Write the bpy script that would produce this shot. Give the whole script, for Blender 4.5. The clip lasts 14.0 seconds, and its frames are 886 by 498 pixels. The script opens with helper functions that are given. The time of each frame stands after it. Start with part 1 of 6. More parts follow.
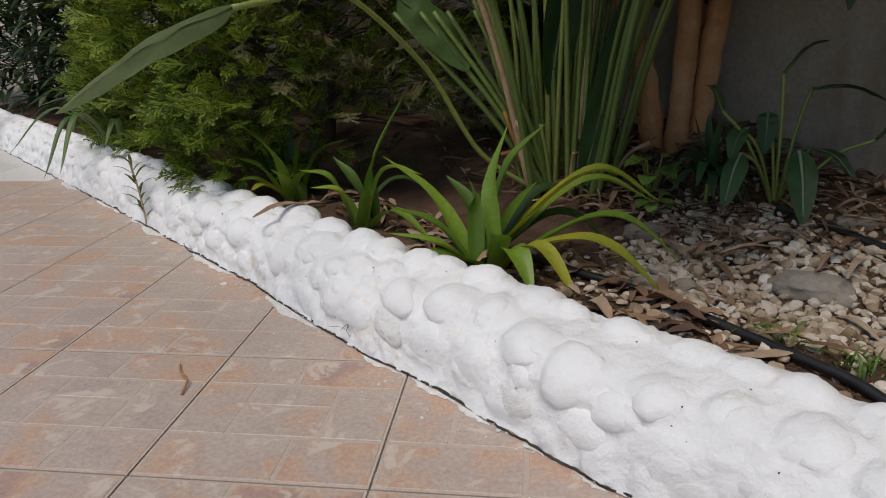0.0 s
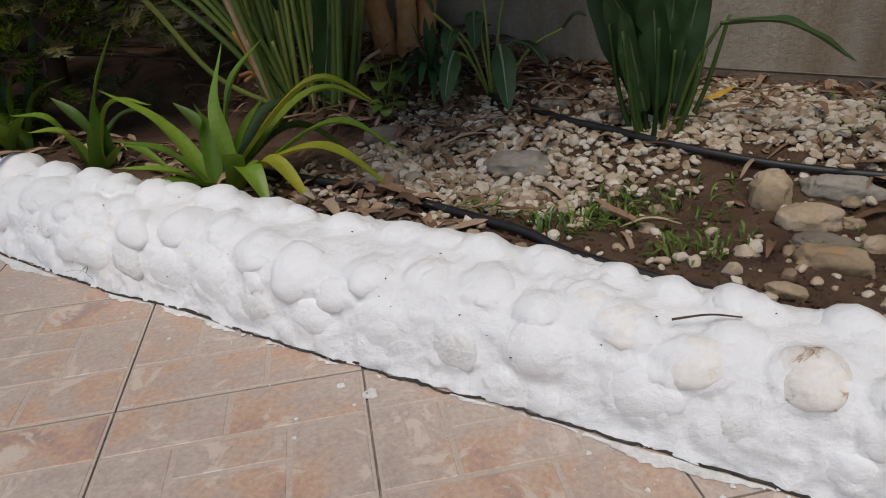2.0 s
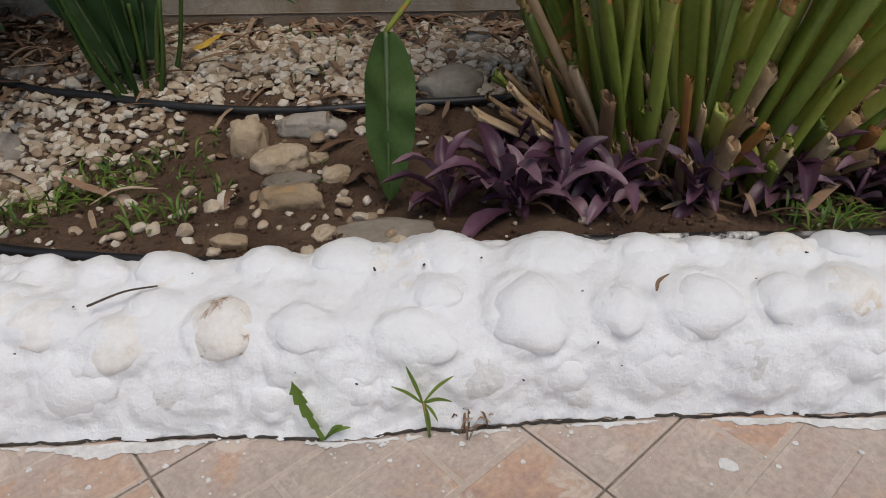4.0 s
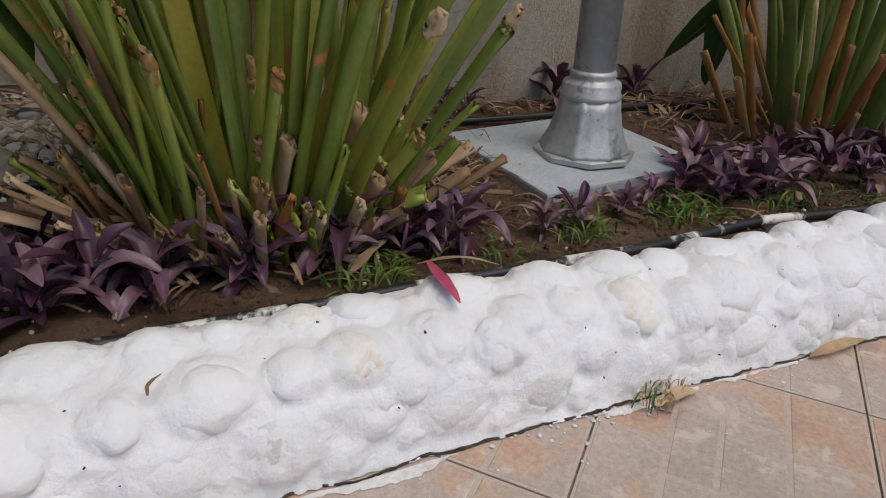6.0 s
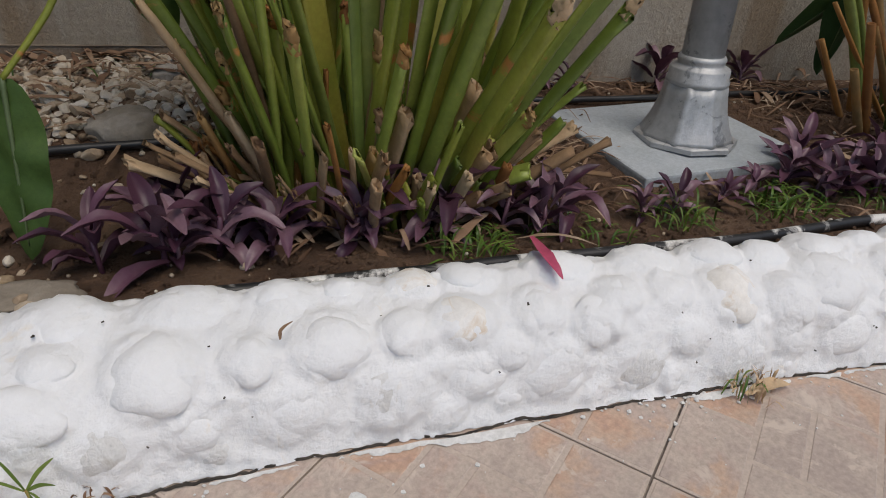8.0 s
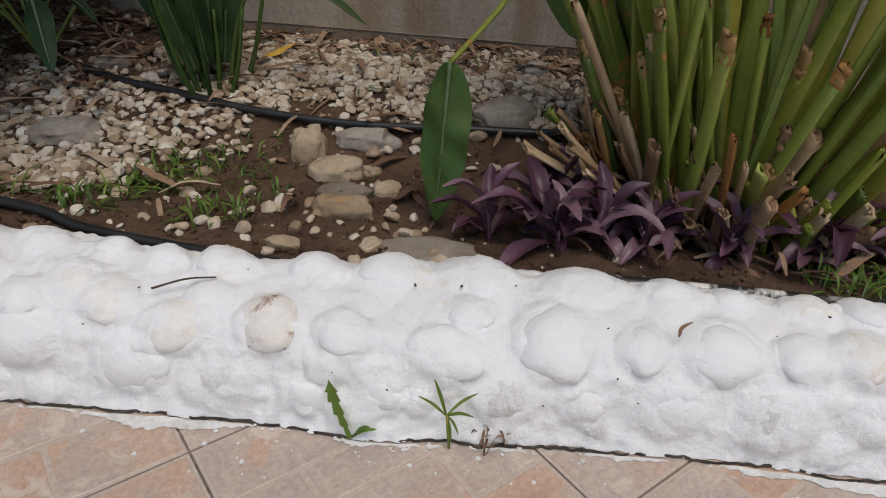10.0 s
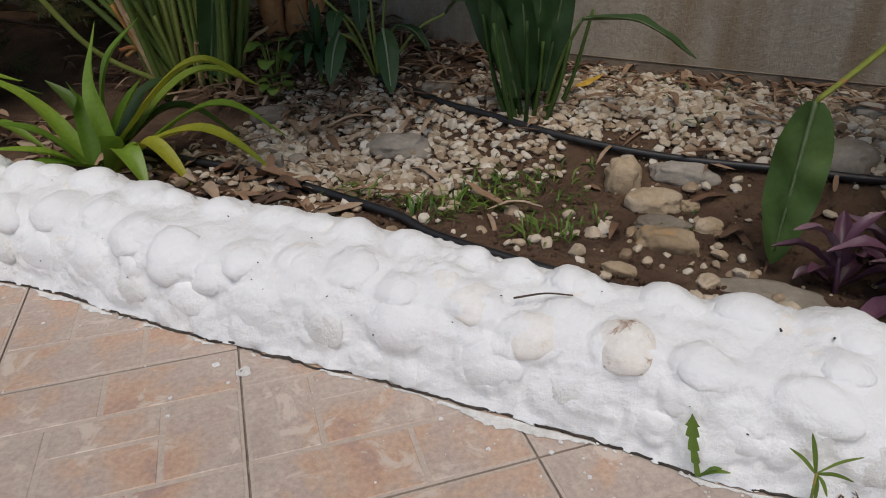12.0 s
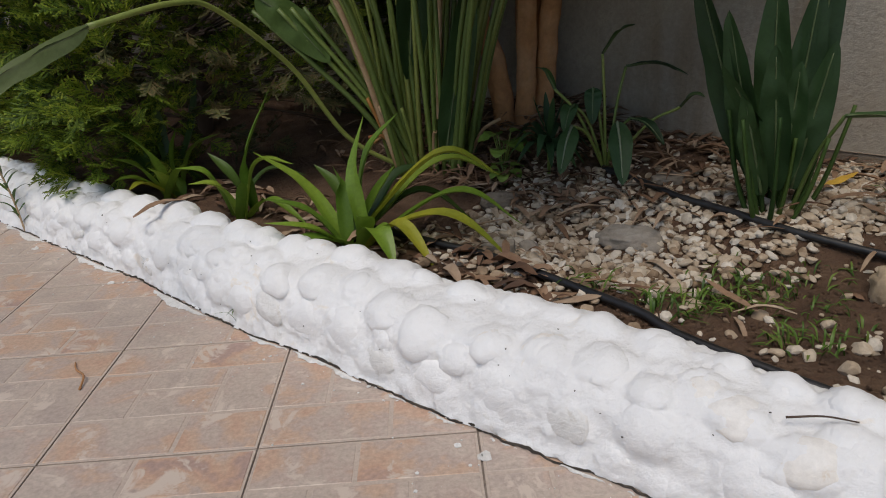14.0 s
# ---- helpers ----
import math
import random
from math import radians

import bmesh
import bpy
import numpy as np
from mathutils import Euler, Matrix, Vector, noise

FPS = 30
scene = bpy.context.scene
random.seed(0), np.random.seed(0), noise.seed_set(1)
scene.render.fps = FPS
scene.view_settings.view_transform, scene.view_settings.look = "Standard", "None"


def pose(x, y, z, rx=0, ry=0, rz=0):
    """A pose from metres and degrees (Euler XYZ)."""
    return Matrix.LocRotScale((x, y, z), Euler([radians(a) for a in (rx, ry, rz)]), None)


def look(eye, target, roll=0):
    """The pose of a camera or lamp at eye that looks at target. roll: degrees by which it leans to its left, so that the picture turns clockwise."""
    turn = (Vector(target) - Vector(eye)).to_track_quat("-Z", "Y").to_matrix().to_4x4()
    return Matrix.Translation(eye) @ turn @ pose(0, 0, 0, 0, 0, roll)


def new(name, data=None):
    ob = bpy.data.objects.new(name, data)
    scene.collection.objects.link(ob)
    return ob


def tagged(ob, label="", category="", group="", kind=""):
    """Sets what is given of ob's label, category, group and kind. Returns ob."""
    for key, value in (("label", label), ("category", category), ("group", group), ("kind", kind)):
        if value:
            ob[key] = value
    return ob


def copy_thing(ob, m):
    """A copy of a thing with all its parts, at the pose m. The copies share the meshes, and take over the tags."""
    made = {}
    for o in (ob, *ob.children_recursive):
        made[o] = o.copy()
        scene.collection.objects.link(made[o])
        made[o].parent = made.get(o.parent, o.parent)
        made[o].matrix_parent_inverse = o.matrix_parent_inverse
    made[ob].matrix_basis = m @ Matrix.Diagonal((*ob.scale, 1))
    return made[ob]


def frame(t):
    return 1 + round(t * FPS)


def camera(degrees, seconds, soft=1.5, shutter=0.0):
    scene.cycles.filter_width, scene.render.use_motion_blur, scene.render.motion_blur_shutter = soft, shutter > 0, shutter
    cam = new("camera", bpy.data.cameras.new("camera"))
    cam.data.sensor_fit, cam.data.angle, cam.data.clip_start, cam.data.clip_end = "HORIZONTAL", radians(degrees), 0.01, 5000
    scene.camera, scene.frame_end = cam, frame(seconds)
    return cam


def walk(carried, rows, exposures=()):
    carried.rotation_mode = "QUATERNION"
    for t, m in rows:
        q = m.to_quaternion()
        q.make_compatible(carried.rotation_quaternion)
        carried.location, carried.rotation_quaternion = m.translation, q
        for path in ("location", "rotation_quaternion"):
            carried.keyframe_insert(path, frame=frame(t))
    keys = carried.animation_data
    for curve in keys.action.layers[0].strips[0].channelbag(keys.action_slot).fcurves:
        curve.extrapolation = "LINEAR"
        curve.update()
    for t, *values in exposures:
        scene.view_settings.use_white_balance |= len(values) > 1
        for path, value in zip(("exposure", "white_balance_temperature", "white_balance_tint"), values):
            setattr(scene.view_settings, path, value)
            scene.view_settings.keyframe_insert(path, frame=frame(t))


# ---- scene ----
cam = camera(66.6, 14.0, soft=1.0)
PATH = [
    (0, (0.527, -1.02, 0.569), (0.276, 0.851, -0.092), -1.8),
    (0.5, (0.54, -1.036, 0.563), (0.377, 0.847, -0.091), -3.1),
    (1, (0.576, -1.059, 0.565), (0.543, 0.816, -0.13), -4.4),
    (1.5, (0.615, -1.086, 0.563), (0.725, 0.766, -0.186), -4.5),
    (2, (0.663, -1.11, 0.564), (0.942, 0.655, -0.333), -4.4),
    (2.5, (0.72, -1.136, 0.574), (1.19, 0.553, -0.388), -5.0),
    (3, (0.786, -1.158, 0.571), (1.465, 0.426, -0.444), -4.4),
    (3.5, (0.856, -1.178, 0.569), (1.784, 0.239, -0.493), -2.6),
    (4, (0.923, -1.214, 0.572), (2.02, 0.053, -0.521), -1.9),
    (4.2, (0.951, -1.223, 0.567), (2.113, -0.021, -0.531), -1.7),
    (6.3, (1.108, -1.38, 0.603), (2.789, -0.838, -0.336), 5.0),
    (6.5, (1.103, -1.38, 0.615), (2.799, -0.893, -0.326), 5.6),
    (7, (1.087, -1.37, 0.613), (2.781, -0.844, -0.31), 6.0),
    (7.5, (1.067, -1.373, 0.612), (2.696, -0.71, -0.341), 5.0),
    (8, (1.048, -1.35, 0.61), (2.552, -0.528, -0.421), 4.5),
    (8.5, (1.014, -1.316, 0.603), (2.376, -0.305, -0.457), 2.6),
    (8.7, (1.004, -1.297, 0.603), (2.306, -0.219, -0.467), 2.8),
    (10.8, (0.825, -1.223, 0.618), (1.693, 0.249, -0.422), 1.8),
    (11, (0.812, -1.216, 0.622), (1.624, 0.285, -0.421), 1.5),
    (11.5, (0.766, -1.199, 0.617), (1.436, 0.384, -0.405), 0.1),
    (12, (0.718, -1.175, 0.613), (1.228, 0.486, -0.378), -1.0),
    (12.5, (0.678, -1.163, 0.622), (1.046, 0.564, -0.316), -2.5),
    (13, (0.643, -1.151, 0.626), (0.856, 0.637, -0.243), -2.7),
    (13.5, (0.619, -1.163, 0.641), (0.719, 0.665, -0.165), -3.5),
    (14, (0.615, -1.158, 0.643), (0.641, 0.689, -0.124), -3.9),
]
walk(cam, [(t, look(eye, target, roll)) for t, eye, target, roll in PATH], [(0, 0.26, 7030, 11), (14, 0.26, 7030, 11)])

# ---- light ----
world = bpy.data.worlds.new("sky")
scene.world = world
world.use_nodes = True
wn = world.node_tree
sky = wn.nodes.new("ShaderNodeTexSky")
sky.sky_type = "NISHITA"
sky.sun_disc = False
sky.sun_elevation, sky.sun_rotation = radians(66), radians(200)
wn.links.new(sky.outputs[0], wn.nodes["Background"].inputs[0])
wn.nodes["Background"].inputs[1].default_value = 0.095
sun = new("sun", bpy.data.lights.new("sun", "SUN"))
sun.data.energy, sun.data.angle, sun.data.color = 1.5, radians(38), (1.0, 0.95, 0.88)
SUN_AZ, SUN_EL = radians(200), radians(66)
sun.matrix_world = look((0, 0, 5), (-math.sin(SUN_AZ) * math.cos(SUN_EL), -math.cos(SUN_AZ) * math.cos(SUN_EL), 5 - math.sin(SUN_EL)))

# ---- plan: p runs along the border, q across it towards the wall ----
R2 = math.sqrt(0.5)


def P(p, q, z=0.0):
    return Vector(((p + q) * R2, (q - p) * R2, z))


def pq(x, y):
    return (x - y) * R2, (x + y) * R2


def smooth(v):
    v = max(0.0, min(1.0, v))
    return v * v * (3 - 2 * v)


EDGE_P = [-3.6, -2.83, -1.63, -0.96, -0.55, -0.30, 0.10, 0.29, 0.51, 0.73, 0.89, 1.08, 1.21, 1.35, 1.51, 1.67, 1.95, 2.19, 2.53, 3.0, 3.5]
EDGE_Q = [-0.13, -0.046, 0.064, 0.122, 0.152, 0.174, 0.182, 0.212, 0.222, 0.240, 0.263, 0.280, 0.292, 0.292, 0.312, 0.332, 0.344, 0.354, 0.362, 0.360, 0.358]
WALL_Q = 1.46


def edge(p):
    return float(np.interp([p - 0.05, p, p + 0.05], EDGE_P, EDGE_Q).mean())


def width(p):
    return float(np.interp(p, [-3, -1.5, -0.6, -0.2, 0.25, 0.7, 1.0, 1.17, 1.30, 1.45, 1.65, 1.9, 2.3, 3], [0.15, 0.16, 0.165, 0.17, 0.20, 0.215, 0.195, 0.17, 0.195, 0.205, 0.185, 0.165, 0.165, 0.17]))


def bed(p, q):
    z = 0.055 + 0.080 * smooth((q - 0.80) / 0.35) * (1 - 0.80 * smooth((p - 1.6) / 0.6))
    z += 0.035 * (1 - smooth((q - 0.50) / 0.25))
    z += 0.10 * math.exp(-((p - 0.02) / 0.35) ** 2 - ((q - 1.36) / 0.20) ** 2)
    z += 0.008 * noise.noise(Vector((p * 4, q * 4, 0)))
    return z


def ground(x, y, up=0.0):
    return Vector((x, y, bed(*pq(x, y)) + up))


# ---- materials ----
def ramp(nt, fac, stops):
    r = nt.nodes.new("ShaderNodeValToRGB")
    els = r.color_ramp.elements
    while len(els) < len(stops):
        els.new(0.5)
    for e, (pos, col) in zip(els, stops):
        e.position, e.color = pos, (*col, 1)
    nt.links.new(fac, r.inputs[0])
    return r.outputs[0]


def noise_node(nt, scale, detail=4, rough=0.6, vec=None, dist=0.0):
    n = nt.nodes.new("ShaderNodeTexNoise")
    n.inputs["Scale"].default_value, n.inputs["Detail"].default_value = scale, detail
    n.inputs["Roughness"].default_value, n.inputs["Distortion"].default_value = rough, dist
    if vec is None:
        vec = nt.nodes.new("ShaderNodeTexCoord").outputs["Object"]
    nt.links.new(vec, n.inputs["Vector"])
    return n.outputs["Fac"]


def mix(nt, fac, a, b, mode="MIX"):
    m = nt.nodes.new("ShaderNodeMix")
    m.data_type, m.blend_type = "RGBA", mode
    for sock, v in ((m.inputs[0], fac), (m.inputs[6], a), (m.inputs[7], b)):
        if hasattr(v, "node"):
            nt.links.new(v, sock)
        elif isinstance(v, (int, float)):
            sock.default_value = v
        else:
            sock.default_value = (*v, 1)
    return m.outputs[2]


def geo_pos(nt):
    return nt.nodes.new("ShaderNodeNewGeometry").outputs["Position"]


def material(name, stops, scale=8.0, fine=60.0, rough=0.8, metal=0.0, bump=0.3, depth=0.003, vary="", spots=None, grain_by=0.7, through_light=0.0, gloss=0.5, relief=None, swing=0.75, by=0.62, soft=0.06):
    """A surface whose colour wanders through stops at a coarse scale, with fine grain and relief.
    vary: 'object' or 'island' shifts the colour piece by piece. spots: (colour, scale, threshold)."""
    m = bpy.data.materials.new(name)
    m.use_nodes = True
    nt = m.node_tree
    b = nt.nodes["Principled BSDF"]
    pos = geo_pos(nt)
    fac = noise_node(nt, scale, 5, 0.6, pos, 0.4)
    if vary:
        src = nt.nodes.new("ShaderNodeObjectInfo").outputs["Random"] if vary == "object" else nt.nodes.new("ShaderNodeNewGeometry").outputs["Random Per Island"]
        mm = nt.nodes.new("ShaderNodeMath")
        mm.operation = "MULTIPLY_ADD"
        nt.links.new(src, mm.inputs[0])
        mm.inputs[1].default_value = by
        sc = nt.nodes.new("ShaderNodeMath")
        sc.operation = "MULTIPLY_ADD"
        nt.links.new(fac, sc.inputs[0])
        sc.inputs[1].default_value, sc.inputs[2].default_value = swing, 0.495 - by / 2 - swing / 2
        nt.links.new(sc.outputs[0], mm.inputs[2])
        fac = mm.outputs[0]
    col = ramp(nt, fac, stops)
    grain = noise_node(nt, fine, 6, 0.7, pos)
    g = ramp(nt, grain, [(0.3, (0.72, 0.72, 0.72)), (0.7, (1.15, 1.15, 1.15))])
    col = mix(nt, grain_by, col, g, "MULTIPLY")
    if spots:
        s = noise_node(nt, spots[1], 5, 0.65, pos, 0.6)
        sf = ramp(nt, s, [(spots[2], (0, 0, 0)), (spots[2] + soft, (1, 1, 1))])
        col = mix(nt, sf, col, spots[0])
    nt.links.new(col, b.inputs["Base Color"])
    b.inputs["Metallic"].default_value = metal
    b.inputs["Specular IOR Level"].default_value = gloss
    rr = nt.nodes.new("ShaderNodeMapRange")
    nt.links.new(grain, rr.inputs[0])
    rr.inputs[3].default_value, rr.inputs[4].default_value = max(0.05, rough - 0.12), min(1, rough + 0.12)
    nt.links.new(rr.outputs[0], b.inputs["Roughness"])
    bm_ = nt.nodes.new("ShaderNodeBump")
    bm_.inputs["Strength"].default_value, bm_.inputs["Distance"].default_value = bump, depth
    nt.links.new(grain, bm_.inputs["Height"])
    nt.links.new(bm_.outputs[0], b.inputs["Normal"])
    if relief:
        b2 = nt.nodes.new("ShaderNodeBump")
        b2.inputs["Strength"].default_value, b2.inputs["Distance"].default_value = relief[1], relief[2]
        nt.links.new(noise_node(nt, relief[0], 8, 0.66, pos, 0.0), b2.inputs["Height"])
        nt.links.new(b2.outputs[0], bm_.inputs["Normal"])
    if through_light:
        tr = nt.nodes.new("ShaderNodeBsdfTranslucent")
        nt.links.new(col, tr.inputs[0])
        ms = nt.nodes.new("ShaderNodeMixShader")
        ms.inputs[0].default_value = through_light
        nt.links.new(b.outputs[0], ms.inputs[1])
        nt.links.new(tr.outputs[0], ms.inputs[2])
        nt.links.new(ms.outputs[0], nt.nodes["Material Output"].inputs[0])
    return m


WHITE = material("white_paint", [(0.25, (0.80, 0.805, 0.81)), (0.6, (0.84, 0.845, 0.85)), (0.8, (0.81, 0.805, 0.79))], 5, 120, 0.73, 0, 0.50, 0.004, spots=((0.80, 0.755, 0.69), 8, 0.64), grain_by=0.13, relief=(46, 0.50, 0.009))
STONE_PAINT = material("white_paint_smooth", [(0.25, (0.80, 0.805, 0.81)), (0.6, (0.84, 0.845, 0.85)), (0.8, (0.81, 0.805, 0.79))], 5, 90, 0.7, 0, 0.45, 0.004, spots=((0.78, 0.72, 0.64), 9, 0.66), grain_by=0.12, relief=(44, 0.45, 0.009))
GRIMY = material("white_paint_grimy", [(0.3, (0.70, 0.69, 0.67)), (0.6, (0.81, 0.81, 0.80)), (0.8, (0.76, 0.745, 0.72))], 14, 100, 0.8, 0, 0.6, 0.005, spots=((0.50, 0.46, 0.40), 26, 0.60), grain_by=0.3, relief=(46, 0.6, 0.010), soft=0.16)
STAINED = material("white_paint_worn", [(0.3, (0.79, 0.75, 0.69)), (0.6, (0.85, 0.835, 0.81)), (0.8, (0.80, 0.76, 0.70))], 12, 90, 0.8, 0, 0.5, 0.004, spots=((0.70, 0.60, 0.49), 30, 0.56), grain_by=0.35, soft=0.14, relief=(34, 0.3, 0.006))
CHIPPED = material("white_paint_chipped", [(0.3, (0.74, 0.68, 0.60)), (0.6, (0.84, 0.82, 0.79)), (0.8, (0.76, 0.70, 0.62))], 14, 90, 0.85, 0, 0.6, 0.004, spots=((0.34, 0.20, 0.12), 40, 0.56), grain_by=0.4, soft=0.12, relief=(34, 0.4, 0.008))
SOIL = material("soil", [(0.3, (0.095, 0.050, 0.028)), (0.5, (0.17, 0.095, 0.056)), (0.75, (0.25, 0.155, 0.095))], 9, 110, 0.95, 0, 1.0, 0.014, relief=(40, 0.8, 0.02))
TILE = material("tile_stone", [(0.12, (0.44, 0.355, 0.305)), (0.34, (0.50, 0.41, 0.345)), (0.50, (0.475, 0.37, 0.315)), (0.64, (0.53, 0.375, 0.28)), (0.80, (0.52, 0.335, 0.24)), (0.95, (0.41, 0.285, 0.24))], 7, 130, 0.5, 0, 0.3, 0.0015, vary="island", spots=((0.57, 0.475, 0.40), 16, 0.565), grain_by=0.9, swing=2.3, by=0.34)
TILE_GROUT = material("tile_field", [(0.3, (0.475, 0.385, 0.322)), (0.7, (0.525, 0.432, 0.362))], 12, 140, 0.6, 0, 0.3, 0.001)
PALE_TILE = material("pale_tile", [(0.3, (0.55, 0.53, 0.48)), (0.7, (0.66, 0.64, 0.60))], 5, 90, 0.5, 0, 0.2, 0.001, vary="object")
JOINT = material("joint_dirt", [(0.3, (0.12, 0.10, 0.09)), (0.7, (0.38, 0.32, 0.27))], 45, 150, 0.95, 0, 0.8, 0.004)
WALL = material("wall_render", [(0.25, (0.33, 0.275, 0.215)), (0.5, (0.40, 0.355, 0.295)), (0.75, (0.46, 0.43, 0.38))], 2.2, 85, 0.9, 0, 0.9, 0.006, spots=((0.33, 0.27, 0.21), 2.6, 0.66))
wt = WALL.node_tree
stretch = wt.nodes.new("ShaderNodeMapping")
stretch.inputs["Scale"].default_value = (5.5, 5.5, 0.7)
wt.links.new(geo_pos(wt), stretch.inputs["Vector"])
streak = ramp(wt, noise_node(wt, 1.0, 5, 0.6, stretch.outputs[0]), [(0.50, (1, 1, 1)), (0.66, (0.66, 0.54, 0.42))])
paint = wt.nodes["Principled BSDF"].inputs["Base Color"]
wt.links.new(mix(wt, 0.8, paint.links[0].from_socket, streak, "MULTIPLY"), paint)
DAMP = material("wall_foot", [(0.3, (0.20, 0.15, 0.11)), (0.7, (0.34, 0.28, 0.22))], 6, 80, 0.95, 0, 0.9, 0.006)
SILVER = material("silver_paint", [(0.3, (0.40, 0.41, 0.42)), (0.7, (0.55, 0.56, 0.57))], 9, 45, 0.48, 0.45, 0.5, 0.003, spots=((0.26, 0.27, 0.28), 22, 0.60), relief=(26, 0.35, 0.004))
CONCRETE = material("painted_concrete", [(0.3, (0.36, 0.40, 0.43)), (0.7, (0.46, 0.50, 0.53))], 7, 120, 0.7, 0, 0.6, 0.003)
HOSE = material("black_hose", [(0.3, (0.010, 0.010, 0.011)), (0.7, (0.028, 0.028, 0.030))], 14, 120, 0.42, 0, 0.2, 0.001)
PIPE = material("splashed_pipe", [(0.3, (0.010, 0.010, 0.011)), (0.7, (0.030, 0.030, 0.032))], 14, 120, 0.45, 0, 0.3, 0.001, spots=((0.74, 0.73, 0.70), 8, 0.52))


# ---- helpers for building ----
def link(name, bm, mat, parent=None, label="", smoothed=True):
    me = bpy.data.meshes.new(name)
    bm.to_mesh(me)
    bm.free()
    return link_mesh(name, me, mat, parent, label, smoothed)


def link_mesh(name, me, mat, parent=None, label="", smoothed=True):
    for mm in (mat if isinstance(mat, (list, tuple)) else [mat]):
        if mm is not None:
            me.materials.append(mm)
    if smoothed and len(me.polygons):
        me.polygons.foreach_set("use_smooth", [True] * len(me.polygons))
    ob = new(name, me)
    if parent is not None:
        ob.parent = parent
    if label:
        ob["label"] = label
    return ob


def part(name, bm, mat, parent, label="", smoothed=True):
    return link(name, bm, mat, parent, label, smoothed)


def pydata(name, verts, faces, mat, parent=None, label="", smoothed=True, mats=None):
    me = bpy.data.meshes.new(name)
    me.from_pydata([tuple(v) for v in verts], [], faces)
    ob = link_mesh(name, me, mat, parent, label, smoothed)
    if mats is not None:
        me.polygons.foreach_set("material_index", mats)
    return ob


def thing(name, at, label, category, group="", kind=""):
    ob = new(name)
    ob.location = at
    ob.empty_display_size = 0.05
    return tagged(ob, label, category, group, kind)


def box(bm, lo, hi, bevel=0.0):
    vs = [bm.verts.new((x, y, z)) for x in (lo[0], hi[0]) for y in (lo[1], hi[1]) for z in (lo[2], hi[2])]
    fs = [bm.faces.new([vs[i] for i in f]) for f in ((0, 1, 3, 2), (4, 6, 7, 5), (0, 4, 5, 1), (2, 3, 7, 6), (0, 2, 6, 4), (1, 5, 7, 3))]
    if bevel:
        bmesh.ops.bevel(bm, geom=list({e for f in fs for e in f.edges}), offset=bevel, segments=2, affect="EDGES", profile=0.6)
    return fs


def tube_arrays(path, radii, sides=8, cap=True):
    """Vertices and faces of a round tube along a path."""
    verts, faces = [], []
    n = len(path)
    ref = Vector((0.3, 0.2, 1)).normalized()
    for i, c in enumerate(path):
        d = (path[min(i + 1, n - 1)] - path[max(i - 1, 0)]).normalized()
        a = d.cross(ref)
        a = a.normalized() if a.length > 1e-4 else Vector((1, 0, 0))
        b = d.cross(a)
        for k in range(sides):
            t = 2 * math.pi * k / sides
            verts.append(c + (a * math.cos(t) + b * math.sin(t)) * radii[i])
    for i in range(n - 1):
        for k in range(sides):
            k2 = (k + 1) % sides
            faces.append((i * sides + k, i * sides + k2, (i + 1) * sides + k2, (i + 1) * sides + k))
    if cap:
        faces.append(tuple(range(sides))[::-1])
        faces.append(tuple((n - 1) * sides + k for k in range(sides)))
    return verts, faces


def bez(points, n=12):
    """A smooth curve through points (Catmull-Rom), n steps a span."""
    pts = [Vector(p) for p in points]
    pts = [pts[0] * 2 - pts[1]] + pts + [pts[-1] * 2 - pts[-2]]
    out = []
    for i in range(1, len(pts) - 2):
        a, b, c, d = pts[i - 1:i + 3]
        for k in range(n):
            t = k / n
            out.append(0.5 * ((2 * b) + (c - a) * t + (2 * a - 5 * b + 4 * c - d) * t * t + (3 * b - a - 3 * c + d) * t ** 3))
    out.append(pts[-2].copy())
    return out


class Heap:
    """Collects many small shapes into one mesh."""

    def __init__(self):
        self.v, self.f, self.m = [], [], []

    def add(self, verts, faces, mat=0):
        o = len(self.v)
        self.v.extend(verts)
        self.f.extend([tuple(i + o for i in f) for f in faces])
        self.m.extend([mat] * len(faces))

    def link(self, name, mats, parent=None, label="", smoothed=True):
        return pydata(name, self.v, self.f, mats, parent, label, smoothed, self.m)


# ---- ground, bed, wall ----
bm = bmesh.new()
bmesh.ops.create_grid(bm, x_segments=4, y_segments=4, size=400)
for v in bm.verts:
    v.co.z = -0.0042
tagged(link("ground", bm, JOINT), "grey ground sheet under the paving", "ground", kind="structure")

verts, faces = [], []
NP, NQ = 260, 90
for i in range(NP + 1):
    p = -4.2 + 8.0 * i / NP
    for j in range(NQ + 1):
        q0 = edge(p) + width(p) - 0.01
        q = q0 + (WALL_Q + 0.05 - q0) * j / NQ
        z = bed(p, q) + 0.006 * noise.noise(Vector((p * 22, q * 22, 3))) + 0.004 * noise.noise(Vector((p * 60, q * 60, 9)))
        verts.append(P(p, q, z))
for i in range(NP):
    for j in range(NQ):
        a = i * (NQ + 1) + j
        faces.append((a, a + NQ + 1, a + NQ + 2, a + 1))
soil_bed = pydata("soil_bed", verts, faces, SOIL)
tagged(soil_bed, "brown damp soil of the planting bed", "soil", kind="structure")


def wall_box(p0, p1, q0, q1, z0, z1, name, mat, label):
    b = bmesh.new()
    box(b, (p0, q0, z0), (p1, q1, z1), 0.008)
    ob = link(name, b, mat, None, "", False)
    ob.matrix_world = pose(0, 0, 0, 0, 0, -45)
    return tagged(ob, label, "wall", kind="structure")


